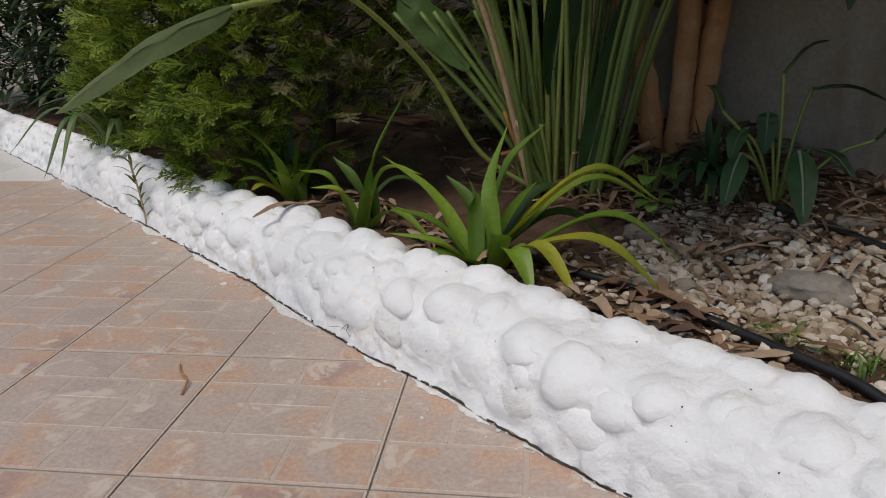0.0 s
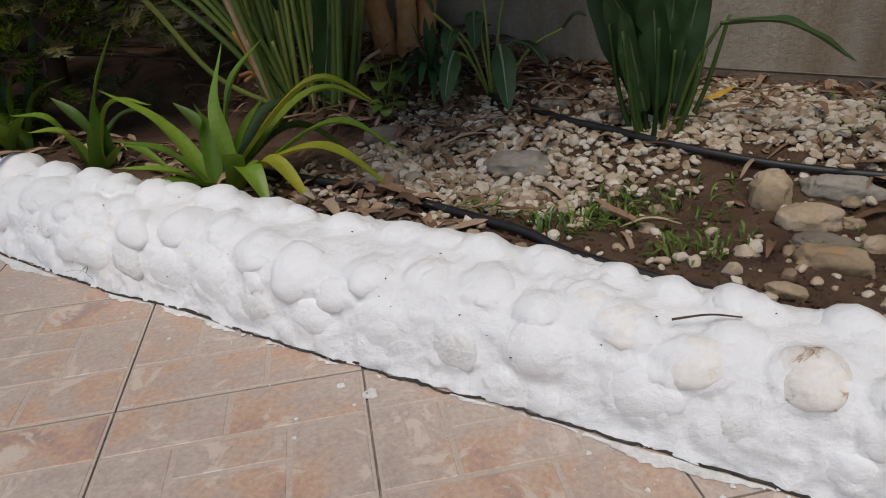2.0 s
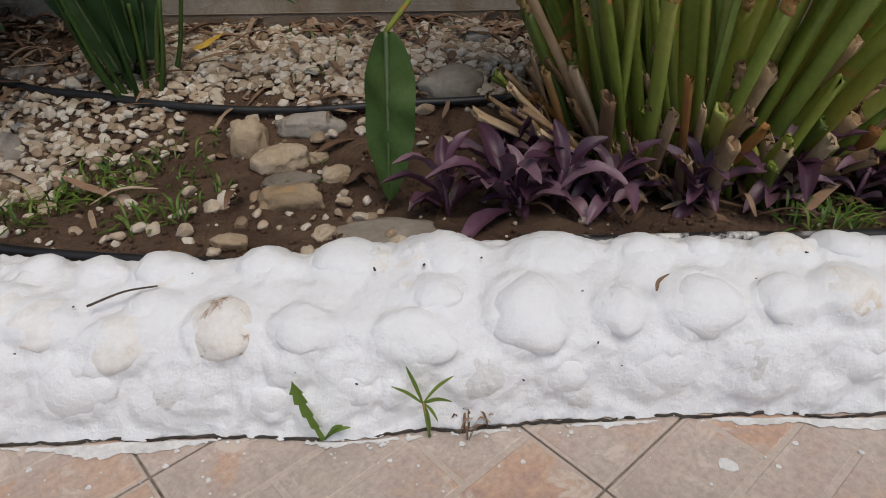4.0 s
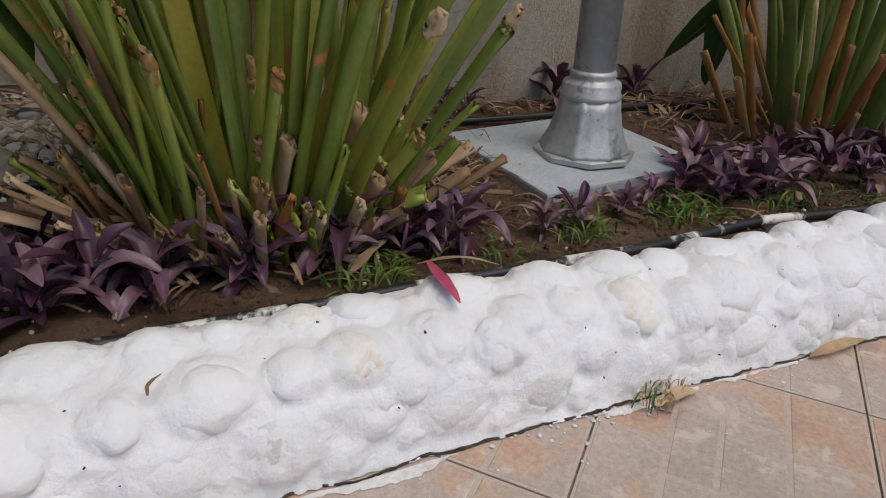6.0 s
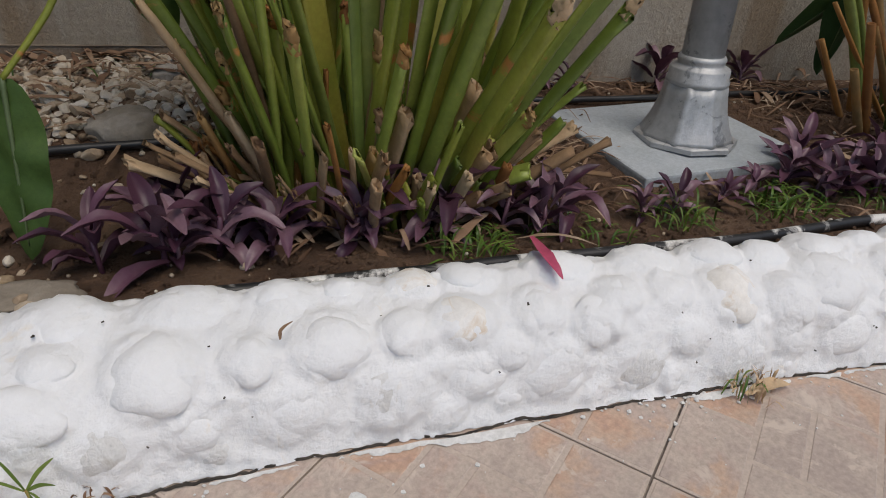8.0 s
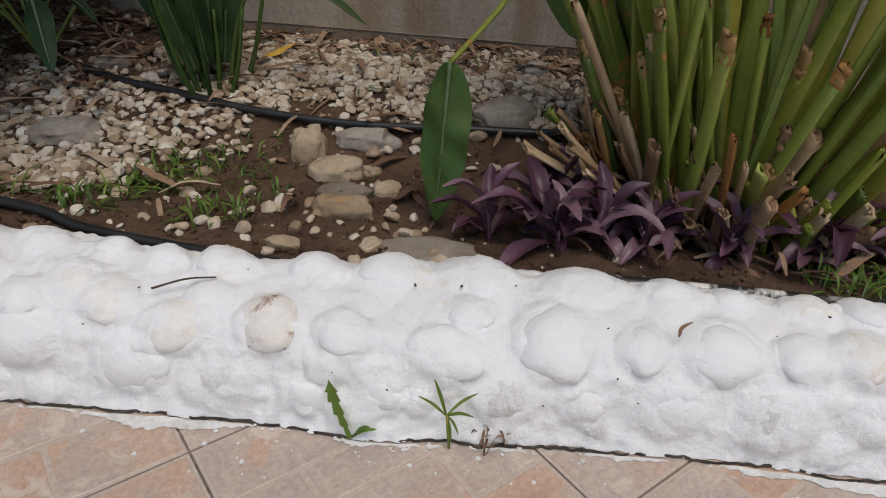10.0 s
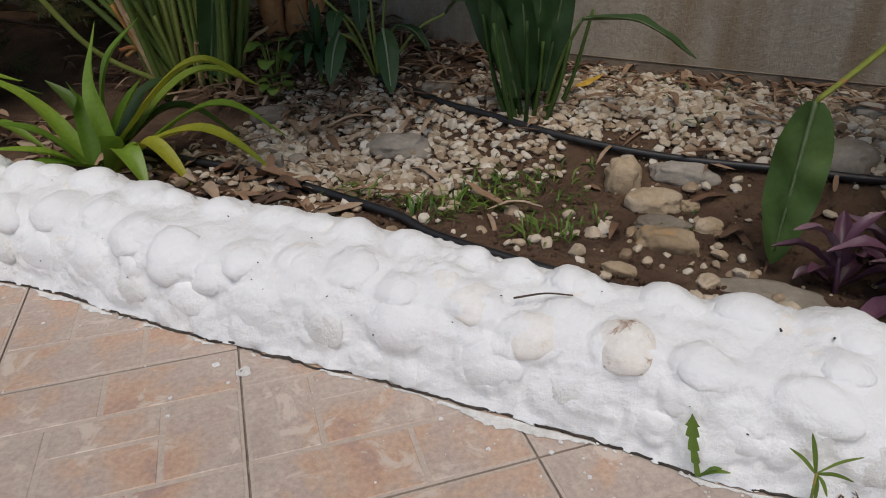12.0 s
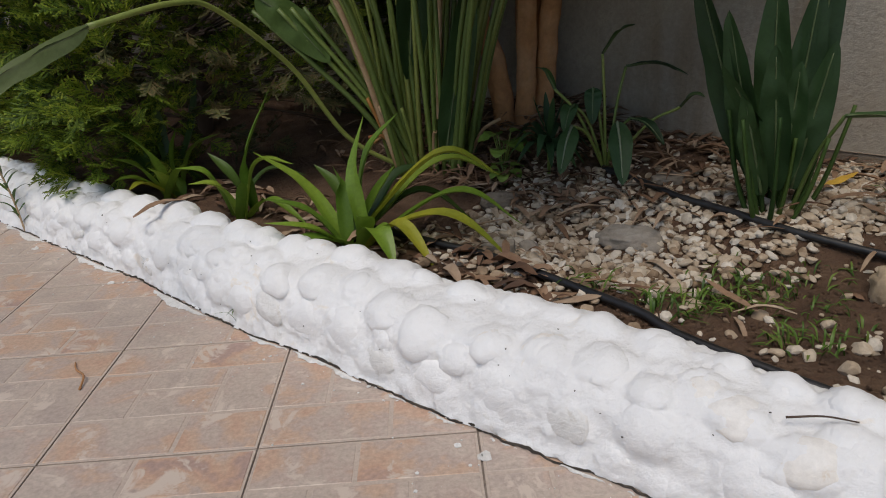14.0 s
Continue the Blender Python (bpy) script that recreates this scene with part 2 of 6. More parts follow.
wall_box(-14, 6, WALL_Q, WALL_Q + 0.2, -0.05, 2.4, "wall_back", WALL, "grey rough-rendered garden wall with stains")
wall_box(-14, 1.95, WALL_Q - 0.006, WALL_Q - 0.001, -0.05, 0.168, "baseboard", DAMP, "brown earth-stained foot of the wall")

# ---- white stone border ----
rng = random.Random(7)
stones = []  # p, arc position 0..1 over the profile, half length, half height, lift


def profile(p, s):
    """A point of the border's cross-section: s 0 at its foot on the paving, 1 at its back edge."""
    w, h = width(p), 1 + 0.07 * noise.noise(Vector((p * 2.2, 0, 5)))
    top = w - 0.055
    pts = [(0.0, 0.0), (0.007, 0.044), (0.020, 0.088), (0.046, 0.118), (0.055 + top * 0.30, 0.132), (0.055 + top * 0.66, 0.138), (0.055 + top * 0.95, 0.128), (0.062 + top, 0.045)]
    k = s * (len(pts) - 1)
    i = min(int(k), len(pts) - 2)
    f = k - i
    a, b = pts[i], pts[i + 1]
    return a[0] + (b[0] - a[0]) * f, (a[1] + (b[1] - a[1]) * f) * h


def surface(p, s):
    q, z = profile(p, s)
    return Vector((p, edge(p) + q, z))


def normal(p, s):
    a, b = surface(p, max(0, s - 0.06)), surface(p, min(1, s + 0.06))
    return Vector((0, -(b.z - a.z), b.y - a.y)).normalized()


# the stones that stand out, row by row: p, arc position, half length, half height
TOP_WEST = [(-0.73, 0.72, 0.053, 0.045), (-0.59, 0.72, 0.053, 0.045), (-0.46, 0.68, 0.053, 0.045), (-0.3, 0.72, 0.053, 0.045), (-0.16, 0.72, 0.05, 0.043), (-0.05, 0.74, 0.045, 0.038), (0.03, 0.74, 0.048, 0.041), (0.13, 0.72, 0.041, 0.035), (0.19, 0.74, 0.041, 0.035), (0.28, 0.74, 0.052, 0.044), (0.4, 0.74, 0.043, 0.037), (0.46, 0.74, 0.03, 0.026), (0.56, 0.74, 0.044, 0.037), (0.66, 0.74, 0.038, 0.032), (0.73, 0.74, 0.033, 0.028), (0.8, 0.74, 0.036, 0.031), (0.89, 0.74, 0.039, 0.033), (0.99, 0.74, 0.034, 0.029), (1.06, 0.74, 0.032, 0.027)]
TOP_EAST = [(1.14, 0.74, 0.042, 0.036), (1.26, 0.74, 0.043, 0.037), (1.35, 0.74, 0.046, 0.039), (1.46, 0.74, 0.055, 0.047), (1.59, 0.74, 0.054, 0.046), (1.7, 0.72, 0.04, 0.034), (1.77, 0.74, 0.029, 0.025), (1.86, 0.74, 0.036, 0.031), (1.93, 0.74, 0.039, 0.033), (2.06, 0.74, 0.048, 0.041), (2.19, 0.74, 0.047, 0.04), (2.3, 0.74, 0.046, 0.039), (2.38, 0.7, 0.042, 0.036), (2.49, 0.74, 0.053, 0.045), (2.66, 0.74, 0.04, 0.034), (2.79, 0.74, 0.049, 0.041), (2.89, 0.74, 0.05, 0.042), (3.0, 0.74, 0.053, 0.045), (3.12, 0.74, 0.051, 0.044)]
MID_WEST = [(-1.6, 0.42, 0.053, 0.045), (-1.42, 0.48, 0.053, 0.056), (-1.0, 0.42, 0.053, 0.055), (-0.81, 0.36, 0.053, 0.04), (-0.61, 0.38, 0.053, 0.043), (-0.41, 0.32, 0.053, 0.038), (-0.2, 0.28, 0.053, 0.038), (-0.12, 0.52, 0.053, 0.051), (0.11, 0.2, 0.052, 0.037), (0.19, 0.42, 0.049, 0.04), (0.29, 0.48, 0.044, 0.046), (0.37, 0.54, 0.036, 0.038), (0.47, 0.46, 0.045, 0.046), (0.56, 0.38, 0.053, 0.049), (0.68, 0.46, 0.035, 0.037), (0.76, 0.5, 0.03, 0.031), (0.85, 0.52, 0.038, 0.04), (0.98, 0.54, 0.03, 0.032), (1.03, 0.48, 0.04, 0.033), (1.12, 0.38, 0.042, 0.033)]
MID_EAST = [(1.23, 0.44, 0.04, 0.039), (1.32, 0.42, 0.036, 0.029), (1.44, 0.36, 0.045, 0.033), (1.56, 0.46, 0.049, 0.051), (1.66, 0.44, 0.03, 0.032), (1.75, 0.46, 0.046, 0.042), (1.84, 0.46, 0.035, 0.031), (1.91, 0.48, 0.042, 0.036), (2.01, 0.48, 0.034, 0.036), (2.08, 0.38, 0.032, 0.034), (2.2, 0.5, 0.03, 0.031), (2.29, 0.48, 0.046, 0.048), (2.38, 0.4, 0.039, 0.041), (2.46, 0.5, 0.053, 0.056), (2.59, 0.52, 0.039, 0.041), (2.67, 0.22, 0.053, 0.048), (2.67, 0.48, 0.046, 0.049), (2.81, 0.5, 0.051, 0.054), (2.93, 0.5, 0.045, 0.047)]
FOOT_WEST = [(-1.54, 0.22, 0.053, 0.032), (-1.12, 0.22, 0.053, 0.035), (-0.77, 0.18, 0.053, 0.031), (-0.53, 0.16, 0.053, 0.032), (-0.27, 0.14, 0.053, 0.028), (-0.07, 0.14, 0.053, 0.029), (0.04, 0.22, 0.053, 0.041), (0.19, 0.2, 0.048, 0.038), (0.28, 0.2, 0.052, 0.038), (0.39, 0.22, 0.053, 0.042), (0.48, 0.14, 0.042, 0.033), (0.6, 0.16, 0.047, 0.03), (0.72, 0.2, 0.048, 0.035), (0.83, 0.18, 0.038, 0.031), (0.94, 0.26, 0.042, 0.034), (1.07, 0.2, 0.048, 0.038)]
FOOT_EAST = [(1.18, 0.14, 0.052, 0.035), (1.28, 0.14, 0.031, 0.025), (1.37, 0.18, 0.03, 0.024), (1.51, 0.18, 0.037, 0.03), (1.6, 0.18, 0.031, 0.025), (1.7, 0.18, 0.043, 0.034), (1.82, 0.18, 0.045, 0.036), (1.92, 0.2, 0.036, 0.029), (2.02, 0.18, 0.057, 0.04), (2.14, 0.16, 0.046, 0.036), (2.3, 0.14, 0.046, 0.036), (2.48, 0.16, 0.049, 0.036), (2.6, 0.12, 0.043, 0.031), (2.77, 0.16, 0.053, 0.036), (2.94, 0.14, 0.053, 0.039)]
KEPT = TOP_WEST + TOP_EAST + MID_WEST + MID_EAST + FOOT_WEST + FOOT_EAST
stones = [(*k, True) for k in KEPT]
for s0, lo, hi in [(0.76, 0.024, 0.040), (0.48, 0.024, 0.040), (0.24, 0.022, 0.038), (0.10, 0.018, 0.030)]:
    p = -3.4
    while p < 3.3:
        a = rng.uniform(lo, hi)
        p += a * rng.uniform(0.6, 1.0)
        s = s0 + rng.uniform(-0.06, 0.06)
        if all((p - k[0]) ** 2 / (a + k[2]) ** 2 + ((s - k[1]) * 0.36) ** 2 / (a * 0.8 + k[3]) ** 2 > 0.80 for k in stones):
            stones.append((p, s, a, a * rng.uniform(0.75, 1.0), False))
        p += a * rng.uniform(0.2, 0.6)

frames = []
for p, s, a, b, clear in stones:
    c, n = surface(p, s), normal(p, s)
    tilt = rng.uniform(-0.35, 0.35)
    u = Vector((1, 0, 0))
    v = n.cross(u).normalized()
    u, v = u * math.cos(tilt) + v * math.sin(tilt), v * math.cos(tilt) - u * math.sin(tilt)
    if s > 0.62:
        depth, sunk = min(a, b) * rng.uniform(0.50, 0.78), rng.uniform(0.34, 0.60)
    elif s > 0.30:
        depth, sunk = min(a, b) * rng.uniform(0.48, 0.66), rng.uniform(0.40, 0.60)
    else:
        depth, sunk = min(a, b) * rng.uniform(0.40, 0.60), rng.uniform(0.55, 0.78)
    frames.append((c - n * depth * sunk, u, v, n, a, b, depth, sunk, rng.uniform(0.30, 0.85) if clear else rng.uniform(0.8, 1.0)))
fc = np.array([tuple(f[0]) for f in frames])
fu, fv, fn = (np.array([tuple(f[k]) for f in frames]) for k in (1, 2, 3))
fr = np.array([f[4:9] for f in frames])

# mortar that swells smoothly round each stone
NPm, NSm = 1500, 52
base = np.zeros((NPm + 1, NSm + 1, 3))
nor = np.zeros_like(base)
for i in range(NPm + 1):
    p = -3.4 + 6.6 * i / NPm
    for j in range(NSm + 1):
        s = j / NSm
        base[i, j] = surface(p, s)
        nor[i, j] = normal(p, s)
lift = np.full(base.shape[:2], -0.0045)
for k in range(len(fc)):
    near = np.abs(base[:, 0, 0] - fc[k, 0]) < 0.16
    B = base[near] - fc[k]
    N = nor[near]
    x = (B @ fu[k]) / (fr[k, 0] * 1.12)
    y = (B @ fv[k]) / (fr[k, 1] * 1.12)
    r2 = x * x + y * y
    dome = np.sqrt(np.clip(1 - r2, 0, 1)) - fr[k, 3]
    top = np.where(r2 < 1, dome * fr[k, 2] * np.where(dome > 0, fr[k, 4], 1), -0.05)
    cur = lift[near]
    h = np.clip(0.5 + 0.5 * (top - cur) / 0.012, 0, 1)
    lift[near] = cur * (1 - h) + top * h + 0.012 * h * (1 - h) * 0.6
for j in range(7):
    k = j / 7
    lift[:, j] = np.clip(lift[:, j], -0.001 * (1 - k) - 0.006 * k, 0.003 + 0.02 * k)
verts, faces = [], []
for i in range(NPm + 1):
    for j in range(NSm + 1):
        b, n = base[i, j], nor[i, j]
        v3 = Vector(b)
        rough = 0.5 + 0.9 * max(0, noise.noise(v3 * 9 + Vector((3, 3, 3))))
        d = lift[i, j] + rough * (0.0055 * noise.noise(v3 * 42) + 0.0050 * noise.noise(v3 * 95)) + 0.006 * noise.noise(v3 * 11)
        w = v3 + Vector(n) * d
        if j < 9:
            k = 1 - j / 9
            w.y += k * ((noise.noise(Vector((b[0] * 7, 1, 0))) * 0.010 + noise.noise(Vector((b[0] * 30, 1, 0))) * 0.005) * 0.6 - 0.004 + 0.004 * noise.noise(Vector((b[0] * 60, 5, 0))))
        if j < 2:
            w.z = max(w.z, 0.004 * j + 0.002)
        verts.append(P(w.x, w.y, w.z))
for i in range(NPm):
    for j in range(NSm):
        a = i * (NSm + 1) + j
        faces.append((a, a + NSm + 1, a + NSm + 2, a + 1))
border = thing("stone_border", P(0, 0.2, 0), "low garden border of white-painted rounded stones set in mortar", "border", kind="structure")
border.location = (0, 0, 0)
pydata("mortar", verts, faces, WHITE, border)

# the stones themselves
WORN = [(1.12, 0.38), (1.23, 0.44), (0.98, 0.54), (1.03, 0.48), (2.29, 0.48), (1.91, 0.48), (1.86, 0.74)]
stone_meshes = []
for k in range(8):
    bm = bmesh.new()
    bmesh.ops.create_icosphere(bm, subdivisions=3, radius=1)
    for v in bm.verts:
        d = 1 + 0.18 * noise.noise(v.co * 1.2 + Vector((k * 7, 0, 0))) + 0.06 * noise.noise(v.co * 2.8 + Vector((0, k * 5, 0))) + 0.02 * noise.noise(v.co * 7)
        v.co *= d
    me = bpy.data.meshes.new("stone")
    bm.to_mesh(me)
    bm.free()
    me.materials.append(STONE_PAINT)
    me.polygons.foreach_set("use_smooth", [True] * len(me.polygons))
    stone_meshes.append(me)
for k, (c, u, v, n, a, b, depth, sunk, cover) in enumerate(frames):
    ob = new("stone", stone_meshes[k % 8])
    ob.parent = border
    rot = Matrix((u, v, n)).transposed().to_4x4()
    world_rot = pose(0, 0, 0, 0, 0, -45)
    ob.matrix_world = world_rot @ Matrix.Translation(c) @ rot @ Matrix.Diagonal((a * 0.97, b * 0.97, depth * 1.03, 1))
    if any(abs(stones[k][0] - at) < 0.012 and abs(stones[k][1] - arc) < 0.05 for at, arc in WORN):
        ob.material_slots[0].link = "OBJECT"
        ob.material_slots[0].material = CHIPPED if abs(stones[k][0] - 1.23) < 0.012 else STAINED
    elif stones[k][1] < 0.27 and k % 3 == 0:
        ob.material_slots[0].link = "OBJECT"
        ob.material_slots[0].material = GRIMY

# crack, dirt and paint along the foot of the border
CRACK = material("crack_dirt", [(0.3, (0.022, 0.018, 0.015)), (0.7, (0.085, 0.070, 0.056))], 30, 150, 0.95, 0, 0.8, 0.004)
SPLASH = material("paint_splash", [(0.3, (0.60, 0.585, 0.55)), (0.7, (0.78, 0.775, 0.76))], 25, 150, 0.85, 0, 0.7, 0.003)
verts, faces = [], []
n = 1300
for i in range(n + 1):
    p = -3.4 + 6.6 * i / n
    w0 = noise.noise(Vector((p * 7, 1, 0))) * 0.010 + noise.noise(Vector((p * 30, 1, 0))) * 0.005
    w0 += noise.noise(Vector((p * 85, 3, 0))) * 0.006 + noise.noise(Vector((p * 15, 23, 0))) * 0.014
    half = 0.0003 + 0.0016 * max(0, noise.noise(Vector((p * 11, 7, 0)))) + 0.0048 * max(0, noise.noise(Vector((p * 30, 9, 0))) - 0.15) * (0.25 + 2.0 * max(0, noise.noise(Vector((p * 4, 17, 0))))) + 0.0018 * max(0, noise.noise(Vector((p * 120, 3, 0))))
    q = edge(p) - 0.005 + w0 * 0.6
    rise = max(0.0, q - edge(p) + 0.004) * 0.6
    verts += [P(p, q - half, 0.0014 + rise * 0.5), P(p, q, 0.0034 + rise), P(p, q + half + 0.001, 0.0040 + rise * 1.2)]
for i in range(n):
    for k in range(2):
        a = i * 3 + k
        faces.append((a, a + 3, a + 4, a + 1))
pydata("crack", verts, faces, CRACK, border, "dark cracked joint filled with dirt")
verts, faces = [], []
for i in range(n + 1):
    p = -3.4 + 6.6 * i / n
    v = noise.noise(Vector((p * 5, 40, 0))) + 0.45 * noise.noise(Vector((p * 13, 41, 0))) + 0.12 * noise.noise(Vector((p * 61, 42, 0))) + 0.12 * noise.noise(Vector((p * 140, 43, 0)))
    w = max(0.0, 0.002 + 0.040 * v)
    q = edge(p) - 0.006 + (noise.noise(Vector((p * 7, 1, 0))) * 0.010 + noise.noise(Vector((p * 30, 1, 0))) * 0.005) * 0.6
    verts += [P(p, q - 0.003 - w, 0.0008 if w else -0.003), P(p, q - 0.003 - w * 0.7, 0.0030 if w else -0.003), P(p, q - 0.003, 0.0026 if w else -0.003)]
for i in range(n):
    for k in range(2):
        a = i * 3 + k
        faces.append((a, a + 3, a + 4, a + 1))
pydata("paint_skirt", verts, faces, SPLASH, border, "flaking white paint spilt along the paving")
rs = random.Random(9)
sp = Heap()
for k in range(260):
    p = rs.uniform(-1.2, 3.0)
    q = edge(p) - 0.02 - abs(rs.gauss(0, 0.07))
    rad = rs.choice((0.0008, 0.0012, 0.0016, 0.003)) if k > 6 else rs.uniform(0.006, 0.012)
    c = P(p, q, 0.0010)
    ring = [c + Vector((math.cos(t), math.sin(t), 0)) * rad * (0.75 + 0.45 * rs.random()) * (1.0, 0.55)[k % 2] for t in (j * math.pi / 4.5 for j in range(9))]
    base9 = [v - Vector((0, 0, 0.002)) for v in ring]
    sp.add(ring + base9, [tuple(range(9))] + [(j, (j + 1) % 9, 9 + (j + 1) % 9, 9 + j) for j in range(9)])
sp.link("paint_drops", [SPLASH], border, "white paint drops on the paving", False)
chips = Heap()
for k in range(110):
    p = rs.choice((rs.gauss(2.22, 0.10), rs.gauss(1.30, 0.16), rs.uniform(-0.4, 3.0)))
    c = P(p, edge(p) - 0.006 - abs(rs.gauss(0, 0.010)), 0.0015)
    rad = rs.uniform(0.0012, 0.0038)
    ring = [c + Vector((math.cos(t) * rad * rs.uniform(0.7, 1.3), math.sin(t) * rad * rs.uniform(0.7, 1.3), 0)) for t in (j * math.pi / 3 for j in range(6))]
    up = [v + Vector((rs.uniform(-1, 1) * rad * 0.2, rs.uniform(-1, 1) * rad * 0.2, rad * rs.uniform(0.2, 0.5))) + (c - v) * 0.35 for v in ring]
    chips.add(ring + up, [tuple(range(6, 12))] + [(j, (j + 1) % 6, 6 + (j + 1) % 6, 6 + j) for j in range(6)])
chips.link("plaster_chips", [SPLASH], border, "crumbs of white plaster along the crack", False)
specks = Heap()
for k in range(80):
    p, s = rs.uniform(-0.8, 3.0), rs.uniform(0.12, 0.7)
    w, nn = surface(p, s), normal(p, s)
    c = P(w.x, w.y, w.z) + Vector((nn.y * R2, nn.y * R2, nn.z)) * 0.004
    rad = rs.uniform(0.0006, 0.0013) if k > 5 else 0.0017
    v, f = tube_arrays([c, c + Vector((rs.uniform(-1, 1), rs.uniform(-1, 1), 0.2)).normalized() * rad * 2.5], [rad, rad * 0.6], 5)
    specks.add(v, f)
sp2 = specks.link("dirt_specks", [CRACK], border, "tiny dark dirt specks")

# ---- lamp post on its slab ----
LAMP = Vector((2.562, -1.113, 0))
slab_z = 0.079
bm = bmesh.new()
box(bm, (-0.225, -0.195, -0.09), (0.225, 0.195, 0), 0.006)
for v in bm.verts:
    v.co.z += 0.002 * noise.noise(v.co * 9)
ob = link("concrete_slab", bm, CONCRETE, None, "", False)
slab_at = P(2.595, 1.065, slab_z)
ob.matrix_world = Matrix.Translation(slab_at) @ pose(0, 0, 0, 0, 0, -36)
tagged(ob, "square grey-painted concrete slab under the lamp post", "slab")


def lathe(bm, prof, sides=32, flute=0.0, flutes=8):
    rings = []
    for r, z in prof:
        ring = []
        for k in range(sides):
            t = 2 * math.pi * k / sides
            rr = r * (1 + flute * max(0, math.cos(t * flutes)) ** 3)
            ring.append(bm.verts.new((rr * math.cos(t), rr * math.sin(t), z)))
        rings.append(ring)
    for a, b in zip(rings, rings[1:]):
        for k in range(sides):
            bm.faces.new((a[k], a[(k + 1) % sides], b[(k + 1) % sides], b[k]))
    bm.faces.new(rings[-1])
    bm.faces.new(rings[0][::-1])


lamp = thing("lamp_post", (LAMP.x, LAMP.y, slab_z), "silver-painted metal lamp post with a flared base", "lamp post")
lamp.rotation_euler = (radians(-2.2), radians(1.4), 0)
bm = bmesh.new()
lathe(bm, [(0.113, 0.0), (0.113, 0.010), (0.108, 0.013)], 8)
ob = part("base_plate", bm, SILVER, lamp, "", False)
ob.rotation_euler.z = radians(20)
bm = bmesh.new()
lathe(bm, [(0.098, 0.012), (0.094, 0.02), (0.082, 0.045), (0.072, 0.075), (0.066, 0.105), (0.063, 0.128)], 64, 0.06, 8)
part("flared_foot", bm, SILVER, lamp)
bm = bmesh.new()
lathe(bm, [(0.063, 0.126), (0.066, 0.129), (0.066, 0.137), (0.063, 0.140), (0.063, 0.158), (0.060, 0.162), (0.050, 0.166), (0.048, 0.170), (0.050, 0.176), (0.050, 0.181), (0.046, 0.186)], 40)
part("collar", bm, SILVER, lamp)
bm = bmesh.new()
lathe(bm, [(0.0435, 0.184), (0.0425, 0.6), (0.0415, 1.4), (0.040, 2.2)], 40)
part("pole", bm, SILVER, lamp)

# ---- hoses ----


def hose(points, r, label, name="irrigation_hose", mat=HOSE):
    path = bez([P(p, q, bed(p, q) + up) for p, q, up in points], 14)
    v, f = tube_arrays(path, [r] * len(path), 10)
    return tagged(pydata(name, v, f, mat), label, "hose")


hose([(0.02, 0.55, 0.014), (0.19, 0.565, 0.014), (0.33, 0.575, 0.013), (0.42, 0.590, 0.013), (0.515, 0.583, 0.013), (0.65, 0.566, 0.013), (0.80, 0.535, 0.013), (0.90, 0.508, 0.008), (1.184, 0.486, 0.004), (1.37, 0.505, 0.002), (1.636, 0.518, 0.0)], 0.0078, "black irrigation hose lying behind the white border")
hose([(1.56, 0.520, 0.020), (1.64, 0.520, 0.019), (1.74, 0.527, 0.018), (1.82, 0.530, 0.018), (1.91, 0.533, 0.018), (2.01, 0.548, 0.018), (2.166, 0.560, 0.016), (2.28, 0.567, 0.013), (2.425, 0.572, 0.012), (2.56, 0.594, 0.010), (2.72, 0.610, 0.010), (2.863, 0.605, 0.010), (3.07, 0.588, 0.010), (3.6, 0.57, 0.010)], 0.0095, "thick black pipe splashed with white paint behind the border", "water_pipe", PIPE)
hose([(0.40, 1.10, 0.014), (0.533, 1.066, 0.014), (0.636, 1.035, 0.014), (0.745, 1.020, 0.015), (0.892, 0.990, 0.015), (1.02, 0.978, 0.015), (1.13, 0.975, 0.016), (1.24, 0.974, 0.016), (1.37, 0.982, 0.015), (1.50, 0.998, 0.014), (1.62, 1.018, 0.014), (1.85, 1.13, 0.012), (2.08, 1.24, 0.012), (2.30, 1.27, 0.014), (2.46, 1.27, 0.014), (2.62, 1.28, 0.014), (2.92, 1.30, 0.014), (3.16, 1.31, 0.012), (3.52, 1.35, 0.012), (3.8, 1.37, 0.012)], 0.0080, "black irrigation hose crossing the gravel towards the lamp post")

